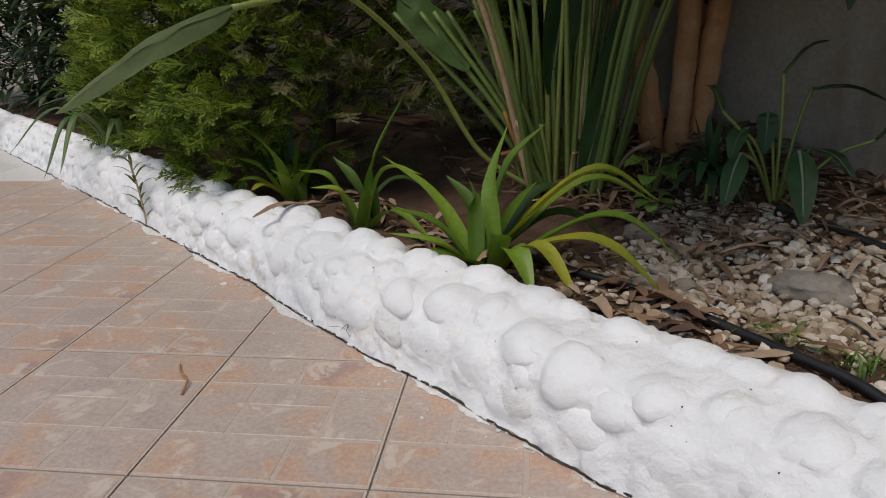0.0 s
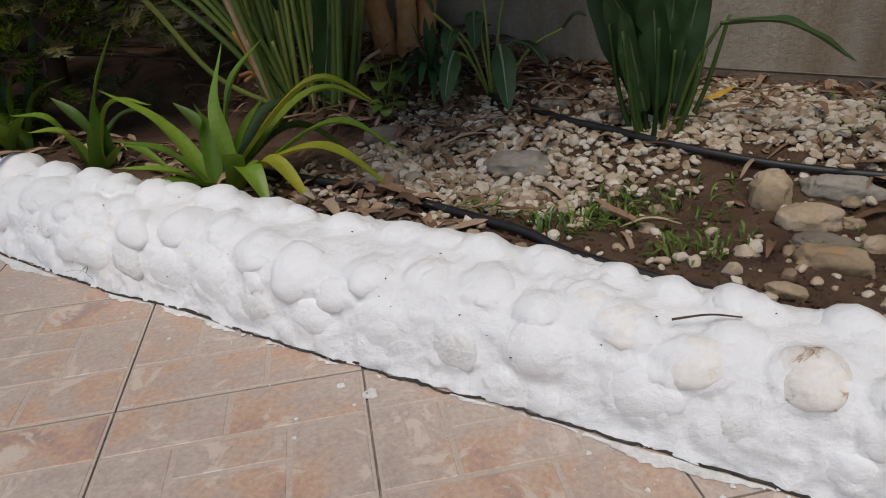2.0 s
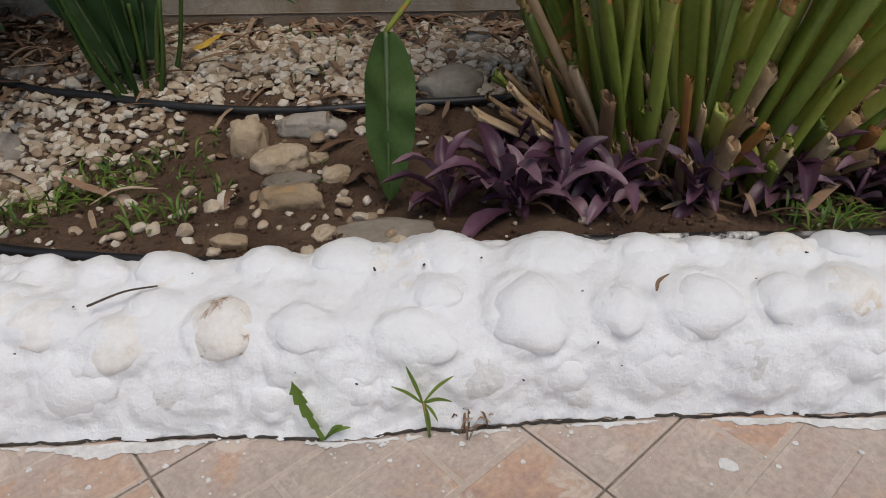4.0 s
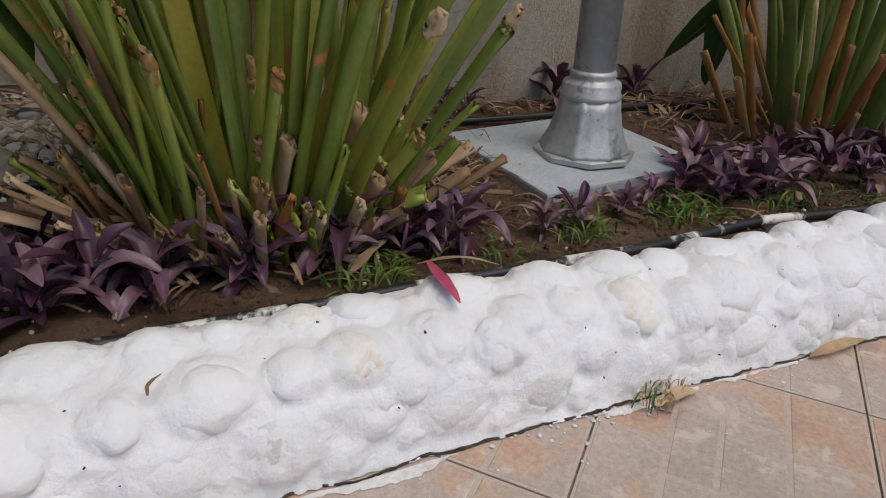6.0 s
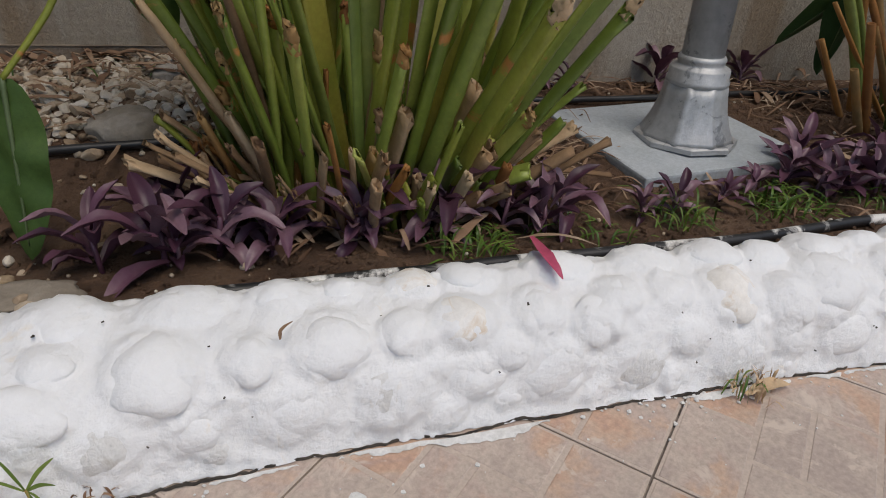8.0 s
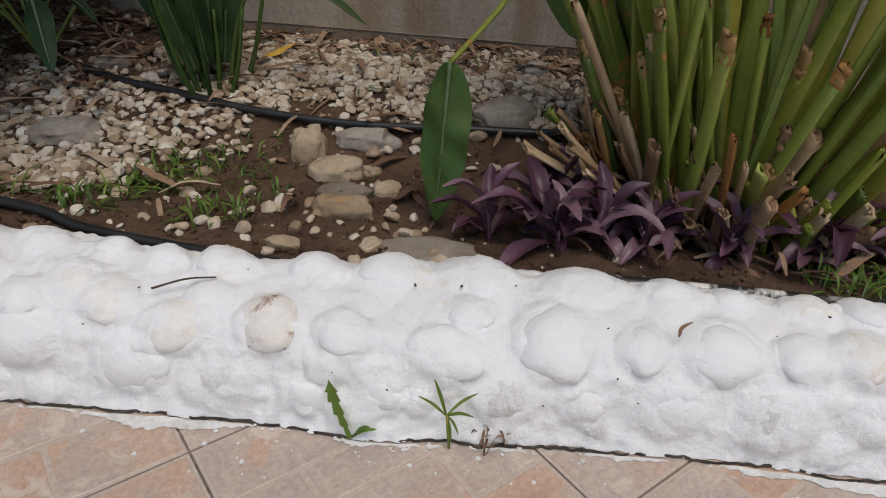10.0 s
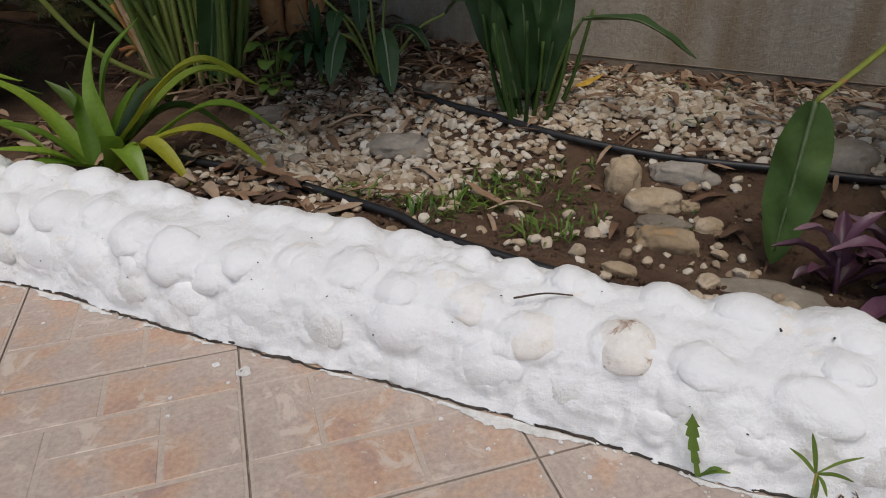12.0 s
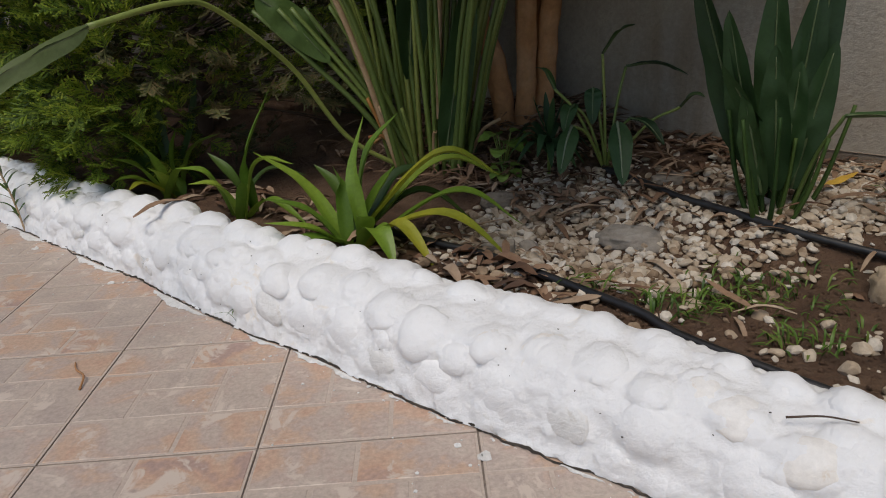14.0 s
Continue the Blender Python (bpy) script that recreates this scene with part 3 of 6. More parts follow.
# ---- paving ----
S = 0.33
BRICKS = [(0.0, 0.0, 0.60, 0.30), (0.60, 0.0, 0.40, 0.30), (0.0, 0.30, 0.28, 0.42), (0.28, 0.30, 0.42, 0.24), (0.70, 0.30, 0.30, 0.42), (0.28, 0.54, 0.42, 0.18),
          (0.0, 0.72, 0.46, 0.28), (0.46, 0.72, 0.54, 0.28)]
tile_meshes = []
for var in range(2):
    bm = bmesh.new()
    g, T = 0.0032, 0.0
    box(bm, (0.0014, 0.0014, -0.02), (S - 0.0014, S - 0.0014, -0.0008), 0.0009)
    for f in bm.faces:
        f.material_index = 1
    for (a, b, w, h) in BRICKS:
        if var:
            a = 1 - a - w
        x0, y0, x1, y1 = a * S + g, b * S + g, (a + w) * S - g, (b + h) * S - g
        if a < 0.01: x0 = 0.005
        if b < 0.01: y0 = 0.005
        if a + w > 0.99: x1 = S - 0.005
        if b + h > 0.99: y1 = S - 0.005
        lo = [bm.verts.new((x, y, -0.0010)) for x, y in ((x0, y0), (x1, y0), (x1, y1), (x0, y1))]
        i = 0.0015
        hi = [bm.verts.new((x, y, 0.0)) for x, y in ((x0 + i, y0 + i), (x1 - i, y0 + i), (x1 - i, y1 - i), (x0 + i, y1 - i))]
        bm.faces.new(hi)
        for k in range(4):
            bm.faces.new((lo[k], lo[(k + 1) % 4], hi[(k + 1) % 4], hi[k]))
    me = bpy.data.meshes.new("tile")
    bm.to_mesh(me)
    bm.free()
    me.materials.append(TILE)
    me.materials.append(TILE_GROUT)
    tile_meshes.append(me)
bm = bmesh.new()
box(bm, (0.0014, 0.0014, -0.02), (S - 0.0014, S - 0.0014, 0.0), 0.001)
pale_mesh = bpy.data.meshes.new("pale_tile")
bm.to_mesh(pale_mesh)
bm.free()
pale_mesh.materials.append(PALE_TILE)
paving = thing("pavement", (0, 0, 0), "terrace of reddish-beige square tiles with a stone-block pattern", "paving", kind="structure")
rng = random.Random(3)
for i in range(-13, 14):
    for j in range(-13, 11):
        c = ((i + 0.5) * S, (j + 0.5) * S)
        p, q = pq(*c)
        if q > edge(max(-3.5, min(3.3, p))) + 0.22 or q < -2.3 or p < -4 or p > 3.9:
            continue
        ob = new("tile", tile_meshes[0] if p > -1.99 - 0.04 * q else pale_mesh)
        ob.parent = paving
        ob.location = (i * S, j * S, 0)

bm = bmesh.new()
box(bm, (-0.03, -0.03, 0.0), (0.03, 0.03, 0.75), 0.006)
box(bm, (-0.05, -0.05, 0.0), (0.05, 0.05, 0.012), 0.003)
ob = link("metal_post", bm, HOSE, None, "", False)
ob.matrix_world = Matrix.Translation((-2.14, 1.95, 0)) @ pose(0, 0, 0, 0, 0, -45)
tagged(ob, "black metal post standing on the pale tiles", "post")

# ---- plant materials ----
LILY = material("lily_leaf", [(0.25, (0.12, 0.22, 0.026)), (0.55, (0.19, 0.31, 0.035)), (0.8, (0.28, 0.38, 0.05))], 7, 120, 0.42, 0, 0.15, 0.001, vary="object", through_light=0.25)
LILY_YELLOW = material("lily_leaf_yellowing", [(0.3, (0.22, 0.28, 0.03)), (0.6, (0.42, 0.40, 0.04)), (0.85, (0.30, 0.34, 0.04))], 6, 120, 0.42, 0, 0.15, 0.001, through_light=0.25)
LILY_DARK = material("strap_leaf_dark", [(0.3, (0.04, 0.085, 0.018)), (0.7, (0.085, 0.15, 0.03))], 7, 120, 0.45, 0, 0.15, 0.001, vary="object", through_light=0.2)
STALK = material("stalk_green", [(0.2, (0.11, 0.16, 0.028)), (0.45, (0.19, 0.25, 0.038)), (0.68, (0.28, 0.30, 0.048)), (0.9, (0.38, 0.31, 0.06))], 5, 90, 0.4, 0, 0.3, 0.002, vary="object", spots=((0.46, 0.20, 0.06), 10, 0.60))
# Darker copy of the stalk green; the shade on these clumps is in the colour.
STALK_DARK = material("stalk_shaded_green", [(0.2, (0.095, 0.145, 0.034)), (0.5, (0.16, 0.225, 0.05)), (0.8, (0.25, 0.29, 0.07))], 5, 90, 0.45, 0, 0.3, 0.002, vary="object", spots=((0.30, 0.17, 0.06), 8, 0.74))
STALK_PALE = material("stalk_yellow_green", [(0.2, (0.20, 0.26, 0.05)), (0.5, (0.30, 0.36, 0.07)), (0.8, (0.40, 0.40, 0.10))], 5, 90, 0.4, 0, 0.3, 0.002, vary="object", spots=((0.50, 0.24, 0.06), 9, 0.66))
DRY = material("dry_stalk", [(0.2, (0.20, 0.115, 0.06)), (0.5, (0.42, 0.27, 0.15)), (0.8, (0.58, 0.42, 0.26))], 9, 70, 0.85, 0, 0.6, 0.003, vary="object")
RUST = material("rusty_stalk", [(0.2, (0.26, 0.10, 0.03)), (0.5, (0.42, 0.19, 0.05)), (0.8, (0.34, 0.22, 0.09))], 9, 70, 0.75, 0, 0.5, 0.003, vary="object")
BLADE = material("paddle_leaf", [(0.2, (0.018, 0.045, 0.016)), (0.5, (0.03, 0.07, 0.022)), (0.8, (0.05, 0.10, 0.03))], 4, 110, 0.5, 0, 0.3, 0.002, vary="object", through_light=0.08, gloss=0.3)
# Brighter copy of the same leaf, with the light on it put into the colour.
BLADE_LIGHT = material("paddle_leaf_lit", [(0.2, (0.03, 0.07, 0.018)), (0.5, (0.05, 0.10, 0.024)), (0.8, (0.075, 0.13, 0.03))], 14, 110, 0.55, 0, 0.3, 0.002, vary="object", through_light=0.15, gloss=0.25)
# Paler green for the arching leaf: light on its underside is in the colour.
ARCH = material("paddle_leaf_underlit", [(0.2, (0.12, 0.175, 0.065)), (0.5, (0.16, 0.22, 0.085)), (0.8, (0.20, 0.27, 0.10))], 4, 110, 0.45, 0, 0.2, 0.001, through_light=0.35)
RIB = material("leaf_midrib", [(0.3, (0.07, 0.11, 0.04)), (0.7, (0.12, 0.16, 0.07))], 9, 80, 0.5, 0, 0.1, 0.001)
PURPLE = material("purple_leaf", [(0.2, (0.065, 0.024, 0.044)), (0.5, (0.135, 0.058, 0.092)), (0.8, (0.25, 0.150, 0.185))], 10, 120, 0.42, 0, 0.25, 0.0015, vary="object", through_light=0.08)
PINK = material("pink_leaf", [(0.3, (0.42, 0.05, 0.12)), (0.7, (0.55, 0.11, 0.18))], 12, 100, 0.5, 0, 0.2, 0.001)
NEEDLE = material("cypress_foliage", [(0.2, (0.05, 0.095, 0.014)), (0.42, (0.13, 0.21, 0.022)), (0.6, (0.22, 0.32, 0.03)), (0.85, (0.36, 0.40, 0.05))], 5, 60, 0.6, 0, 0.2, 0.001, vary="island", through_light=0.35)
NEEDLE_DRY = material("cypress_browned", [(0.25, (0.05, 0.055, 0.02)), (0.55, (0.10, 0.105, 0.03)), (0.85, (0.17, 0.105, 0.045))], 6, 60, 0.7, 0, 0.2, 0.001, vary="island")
BARK = material("bark", [(0.2, (0.28, 0.13, 0.06)), (0.5, (0.46, 0.23, 0.10)), (0.8, (0.56, 0.33, 0.18))], 9, 55, 0.85, 0, 0.8, 0.006)
TWIG = material("dead_twig", [(0.3, (0.045, 0.030, 0.022)), (0.7, (0.11, 0.075, 0.055))], 9, 60, 0.9, 0, 0.5, 0.002)
FOLIAGE = material("dark_foliage", [(0.2, (0.018, 0.042, 0.014)), (0.5, (0.03, 0.065, 0.02)), (0.8, (0.055, 0.10, 0.028))], 4, 90, 0.45, 0, 0.2, 0.001, vary="island", through_light=0.12)
HERB = material("herb_leaf", [(0.2, (0.10, 0.18, 0.025)), (0.5, (0.16, 0.26, 0.04)), (0.8, (0.22, 0.33, 0.06))], 6, 90, 0.5, 0, 0.2, 0.001, vary="object", through_light=0.2)
GRASS = material("grass_blade", [(0.2, (0.05, 0.11, 0.015)), (0.5, (0.10, 0.19, 0.025)), (0.8, (0.19, 0.26, 0.05))], 6, 90, 0.5, 0, 0.1, 0.001, vary="island", through_light=0.2)
PEBBLE = material("pebble", [(0.08, (0.13, 0.08, 0.045)), (0.24, (0.31, 0.22, 0.14)), (0.42, (0.47, 0.37, 0.265)), (0.60, (0.57, 0.49, 0.385)), (0.85, (0.70, 0.645, 0.56))], 14, 110, 0.8, 0, 0.5, 0.002, vary="island", spots=((0.33, 0.22, 0.13), 18, 0.68))
ROCK = material("rock", [(0.2, (0.30, 0.215, 0.13)), (0.5, (0.48, 0.37, 0.25)), (0.8, (0.60, 0.50, 0.38))], 16, 90, 0.85, 0, 0.8, 0.005, vary="object", spots=((0.40, 0.25, 0.12), 13, 0.63))
ROCK_GREY = material("rock_grey", [(0.2, (0.19, 0.155, 0.12)), (0.5, (0.30, 0.26, 0.21)), (0.8, (0.42, 0.38, 0.33))], 16, 90, 0.85, 0, 0.8, 0.005, vary="object")
LITTER = material("dry_leaf", [(0.1, (0.06, 0.032, 0.020)), (0.35, (0.16, 0.085, 0.048)), (0.6, (0.29, 0.18, 0.11)), (0.9, (0.48, 0.38, 0.28))], 8, 80, 0.8, 0, 0.4, 0.002, vary="island")
YELLOW = material("yellow_leaf", [(0.3, (0.50, 0.27, 0.03)), (0.7, (0.62, 0.40, 0.06))], 12, 90, 0.6, 0, 0.2, 0.001)


# ---- leaf shapes ----
def ribbon(path, wfun, fold=0.25, across=3, side=None, wave=0.0, seed=0.0):
    """A leaf along a path: wfun(t) half width, fold: depth of the channel, side: a fixed side direction."""
    n = len(path)
    verts, faces = [], []
    for i, c in enumerate(path):
        t = i / (n - 1)
        d = (path[min(i + 1, n - 1)] - path[max(i - 1, 0)]).normalized()
        s = Vector(side) if side is not None else d.cross(Vector((0, 0, 1)))
        s = s - d * s.dot(d)
        s = s.normalized() if s.length > 1e-3 else Vector((1, 0, 0))
        up = s.cross(d).normalized()
        w = wfun(t)
        for k in range(across):
            u = 2 * k / (across - 1) - 1
            lift = abs(u) * fold * w + wave * w * noise.noise(Vector((t * 6 + seed, u * 1.5, seed)))
            verts.append(c + s * (u * w) + up * lift)
    for i in range(n - 1):
        for k in range(across - 1):
            a = i * across + k
            faces.append((a, a + 1, a + across + 1, a + across))
    return verts, faces


def strap_w(w):
    return lambda t: w * (min(1, 0.55 + t * 2.2)) * (1 - max(0, (t - 0.55) / 0.45) ** 1.6) + 0.0004


def lance_w(w):
    return lambda t: w * (math.sin(math.pi * min(1, t * 0.93 + 0.06)) ** 0.75) + 0.0004


def paddle_w(w):
    return lambda t: w * (math.sin(math.pi * min(1.0, t ** 0.82 * 0.97 + 0.03)) ** 0.62) + 0.0006


def stalk_tube(path, w, flat=0.6, taper=0.6, sides=10, hollow=0.0):
    """A stalk with an oval section; hollow: depth to which its cut end is open."""
    n = len(path)
    v, f = tube_arrays(path, [w * (1 - (1 - taper) * i / (n - 1)) for i in range(n)], sides, cap=not hollow)
    d0 = (path[1] - path[0]).normalized()
    flatdir = d0.cross(Vector((0.4, 0.8, 0.1))).normalized()
    for i, c in enumerate(path):
        for k in range(sides):
            o = v[i * sides + k] - c
            v[i * sides + k] = c + o - flatdir * o.dot(flatdir) * (1 - flat)
    if hollow:
        top = [v[(n - 1) * sides + k] for k in range(sides)]
        c = path[-1]
        d = (path[-1] - path[-2]).normalized()
        o = len(v)
        v += [c + (p - c) * 0.72 for p in top] + [c + (p - c) * 0.6 - d * hollow for p in top]
        for k in range(sides):
            k2 = (k + 1) % sides
            a = (n - 1) * sides
            f.append((a + k, a + k2, o + k2, o + k))
            f.append((o + k, o + k2, o + sides + k2, o + sides + k))
        f.append(tuple(o + sides + k for k in range(sides)))
        f.append(tuple(range(sides))[::-1])
    return v, f


def strap_clump(name, base, leaves, w, mats, label, seed):
    """A clump of strap leaves; each leaf: mid and tip relative to the base."""
    r = random.Random(seed)
    ob = thing(name, base, label, "plant")
    for k, (mid, tip, mi) in enumerate(leaves):
        b0 = Vector((r.uniform(-0.03, 0.03), r.uniform(-0.03, 0.03), -0.02))
        path = bez([b0, Vector(mid) * 1.12, Vector(tip) * 1.12], 9)
        v, f = ribbon(path, strap_w(w * r.uniform(0.8, 1.15)), 0.42, 5, None, 0.12, k * 3.1 + seed)
        pydata("leaf", v, f, mats[mi], ob)
    return ob


def z_at(x, y):
    return bed(*pq(x, y))


# ---- strap-leaved lilies along the border ----
A = [((0.17, 0.0, 0.165), (0.29, -0.02, 0.125), 1), ((0.17, 0.06, 0.135), (0.30, 0.06, 0.10), 0), ((0.20, -0.03, 0.10), (0.33, -0.05, 0.03), 0),
     ((0.17, -0.08, 0.075), (0.30, -0.13, -0.01), 1), ((0.09, -0.09, 0.065), (0.155, -0.15, -0.005), 1), ((0.05, -0.09, 0.06), (0.085, -0.16, 0.01), 0),
     ((0.01, 0.0, 0.13), (0.04, 0.02, 0.25), 0), ((0.035, 0.03, 0.16), (0.105, 0.05, 0.245), 0), ((-0.02, 0.02, 0.10), (-0.03, 0.02, 0.155), 0),
     ((-0.09, 0.05, 0.10), (-0.19, 0.06, 0.185), 0), ((-0.08, -0.02, 0.075), (-0.165, -0.03, 0.115), 0), ((-0.07, -0.05, 0.05), (-0.16, -0.07, 0.08), 0),
     ((-0.06, -0.07, 0.04), (-0.13, -0.10, 0.045), 0), ((0.13, 0.05, 0.08), (0.25, 0.05, 0.0), 2), ((0.05, 0.02, 0.09), (0.09, 0.03, 0.145), 0),
     ((0.03, -0.06, 0.06), (0.02, -0.10, 0.09), 0), ((-0.03, 0.06, 0.09), (-0.08, 0.10, 0.14), 2), ((0.08, 0.08, 0.10), (0.17, 0.12, 0.12), 2)]
strap_clump("strap_leaf_lily", (0.442, 0.251, z_at(0.442, 0.251)), A, 0.0205, [LILY, LILY_YELLOW, LILY_DARK], "clump of arching strap leaves, green turning yellow, behind the border", 1)
B = [((0.03, 0.0, 0.13), (0.105, 0.02, 0.285), 0), ((-0.06, 0.0, 0.10), (-0.13, 0.0, 0.125), 0), ((0.05, 0.0, 0.12), (0.135, 0.0, 0.115), 0), ((0.08, -0.05, 0.05), (0.165, -0.10, 0.005), 0),
     ((-0.03, -0.03, 0.08), (-0.09, -0.05, 0.10), 0), ((-0.02, 0.03, 0.09), (-0.07, 0.06, 0.14), 2), ((0.02, -0.04, 0.06), (0.03, -0.06, 0.10), 0), ((0.06, 0.04, 0.09), (0.15, 0.06, 0.07), 2)]
strap_clump("strap_leaf_lily", (0.131, 0.491, z_at(0.131, 0.491)), B, 0.018, [LILY, LILY_YELLOW, LILY_DARK], "small clump of bright green strap leaves under the shrub", 2)
C = [((-0.10, 0.04, 0.15), (-0.19, 0.07, 0.27), 2), ((-0.03, 0.08, 0.14), (-0.045, 0.10, 0.28), 2), ((0.045, 0.10, 0.15), (0.07, 0.14, 0.29), 2), ((-0.03, -0.03, 0.12), (-0.095, -0.05, 0.20), 0),
     ((0.02, 0.0, 0.10), (0.04, 0.0, 0.175), 0), ((-0.06, -0.02, 0.08), (-0.12, -0.04, 0.12), 0), ((-0.06, -0.04, 0.06), (-0.11, -0.07, 0.07), 0), ((-0.09, 0.0, 0.11), (-0.20, 0.0, 0.07), 2),
     ((0.03, -0.04, 0.06), (0.07, -0.06, 0.10), 0), ((0.0, -0.05, 0.06), (-0.02, -0.08, 0.10), 0), ((0.06, 0.02, 0.11), (0.14, 0.02, 0.15), 0), ((-0.04, -0.05, 0.05), (-0.07, -0.09, 0.05), 1)]
strap_clump("strap_leaf_lily", (-0.117, 0.718, z_at(-0.117, 0.718)), C, 0.0185, [LILY, LILY_YELLOW, LILY_DARK], "clump of bright green strap leaves half under the cypress", 3)
D = [((-0.10, -0.12, 0.16), (-0.12, -0.28, 0.0), 2), ((-0.06, -0.14, 0.17), (-0.05, -0.30, 0.02), 2), ((-0.16, -0.08, 0.18), (-0.28, -0.20, 0.06), 2), ((-0.08, -0.05, 0.2), (-0.2, -0.1, 0.2), 2), ((0.04, -0.12, 0.15), (0.05, -0.22, 0.08), 2),
     ((-0.14, 0.0, 0.19), (-0.3, -0.02, 0.18), 2)]
strap_clump("strap_leaf_lily", (-0.92, 1.28, z_at(-0.92, 1.28)), D, 0.013, [LILY, LILY_YELLOW, LILY_DARK], "dark green grassy clump hanging over the white border", 4)


# ---- bird-of-paradise clumps ----
def paddle(parent, base, tip, w, mat, sag=0.03, side=None, seed=0, name="leaf", rib=None, wave=0.20):
    base, tip = Vector(base), Vector(tip)
    mid = (base + tip) / 2 + Vector((0, 0, sag))
    path = bez([base, mid, tip], 12)
    v, f = ribbon(path, paddle_w(w), 0.30, 7, side, wave, seed)
    ob = pydata(name, v, f, mat, parent)
    pv, pf = tube_arrays([p + Vector((0, 0, 0.0015)) for p in path[:-2]], [0.0045 * (1 - 0.8 * i / len(path)) for i in range(len(path) - 2)], 6)
    pydata("midrib", pv, pf, rib or RIB, ob)
    return ob


def stalks(parent, centre, n, rp, rq, lean, length, w, mats, r, flat=0.6, name="stalk", cross=0.10):
    for k in range(n):
        a, d = r.uniform(0, 2 * math.pi), math.sqrt(r.random())
        p0 = P(rp * d * math.cos(a), rq * d * math.sin(a), -0.03)
        out = P(math.cos(a) * d, math.sin(a) * d, 0)
        L = length * r.uniform(0.75, 1.15)
        l = lean * r.uniform(0.5, 1.3)
        jig = Vector((r.uniform(-1, 1), r.uniform(-1, 1), 0)) * cross
        mid = p0 + (out * l * 0.40 + jig * 0.4) * L + Vector((0, 0, L * 0.5))
        end = p0 + (out * l + jig) * L + Vector((0, 0, L * math.sqrt(max(0.2, 1 - (l * d) ** 2))))
        v, f = stalk_tube(bez([p0, mid, end], 7), w * r.uniform(0.75, 1.2), flat, 0.62)
        pydata(name, v, f, mats[0] if r.random() < 0.94 else mats[1], parent)


r = random.Random(11)
s1 = P(-0.12, 1.0, bed(-0.12, 1.0))
st1 = thing("bird_of_paradise_plant", s1, "tall clump of slender green stalks with large arching leaves", "plant")
st1.scale = (0.83, 0.83, 0.83)
stalks(st1, s1, 46, 0.15, 0.13, 0.33, 1.15, 0.0125, [STALK_DARK, DRY], r, 0.8)
for dx, tx in ((-0.06, -0.44), (-0.08, -0.52), (-0.04, -0.36), (-0.09, -0.40), (-0.05, -0.28)):
    v, f = stalk_tube(bez([Vector((dx, -0.03, 0)), Vector((tx * 0.45, -0.05, 0.24)), Vector((tx, -0.10, 0.56))], 9), 0.0135, 0.8, 0.6)
    pydata("stalk", v, f, STALK_DARK, st1)
for k in range(9):
    b = Vector((r.uniform(-0.14, 0.16), r.uniform(-0.09, 0.0), 0))
    v, f = stalk_tube(bez([b, b + Vector((b.x * 0.4, -0.02, 0.12)), b + Vector((b.x * 0.9, -0.03, r.uniform(0.10, 0.30)))], 6), 0.008, 0.8, 0.85, 10, 0.012)
    pydata("cut_stalk", v, f, RUST if k % 3 == 0 else DRY if k % 3 == 1 else STALK_DARK, st1)
def in_st1(x, y, z):
    return (Vector((x, y, z)) - s1) / 0.83


v, f = stalk_tube(bez([Vector((-0.08, -0.05, 0)), in_st1(0.402, 0.692, 0.228), in_st1(0.29, 0.607, 0.435), in_st1(0.177, 0.438, 0.588), in_st1(0.119, 0.319, 0.612), in_st1(0.029, 0.126, 0.587)], 9), 0.0095, 0.8, 0.75)
pydata("stalk", v, f, STALK_DARK, st1)
paddle(st1, in_st1(0.029, 0.126, 0.587), in_st1(-0.16, -0.106, 0.446), 0.043, ARCH, 0.02, (0.60, -0.35, 0.70), 3)
paddle(st1, (-0.50, -0.10, 0.60), (-0.30, -0.09, 0.385), 0.055, BLADE_LIGHT, 0.02, (0.8, 0.3, 0.5), 4)
paddle(st1, (0.05, -0.12, 0.04), (0.17, -0.14, 0.66), 0.05, BLADE, 0.0, (1, 0.2, 0), 5)
paddle(st1, (-0.05, 0.02, 0.3), (0.02, 0.02, 0.95), 0.06, BLADE, 0.0, (1, 0.4, 0), 6)
# High blades above the view, added unseen to cast shade on the clump.
for k in range(7):
    a = k * 0.9
    paddle(st1, (0.3 * math.cos(a), 0.25 * math.sin(a), 0.95), (0.75 * math.cos(a), 0.6 * math.sin(a), 1.15), 0.09, BLADE, 0.12, None, k + 20)

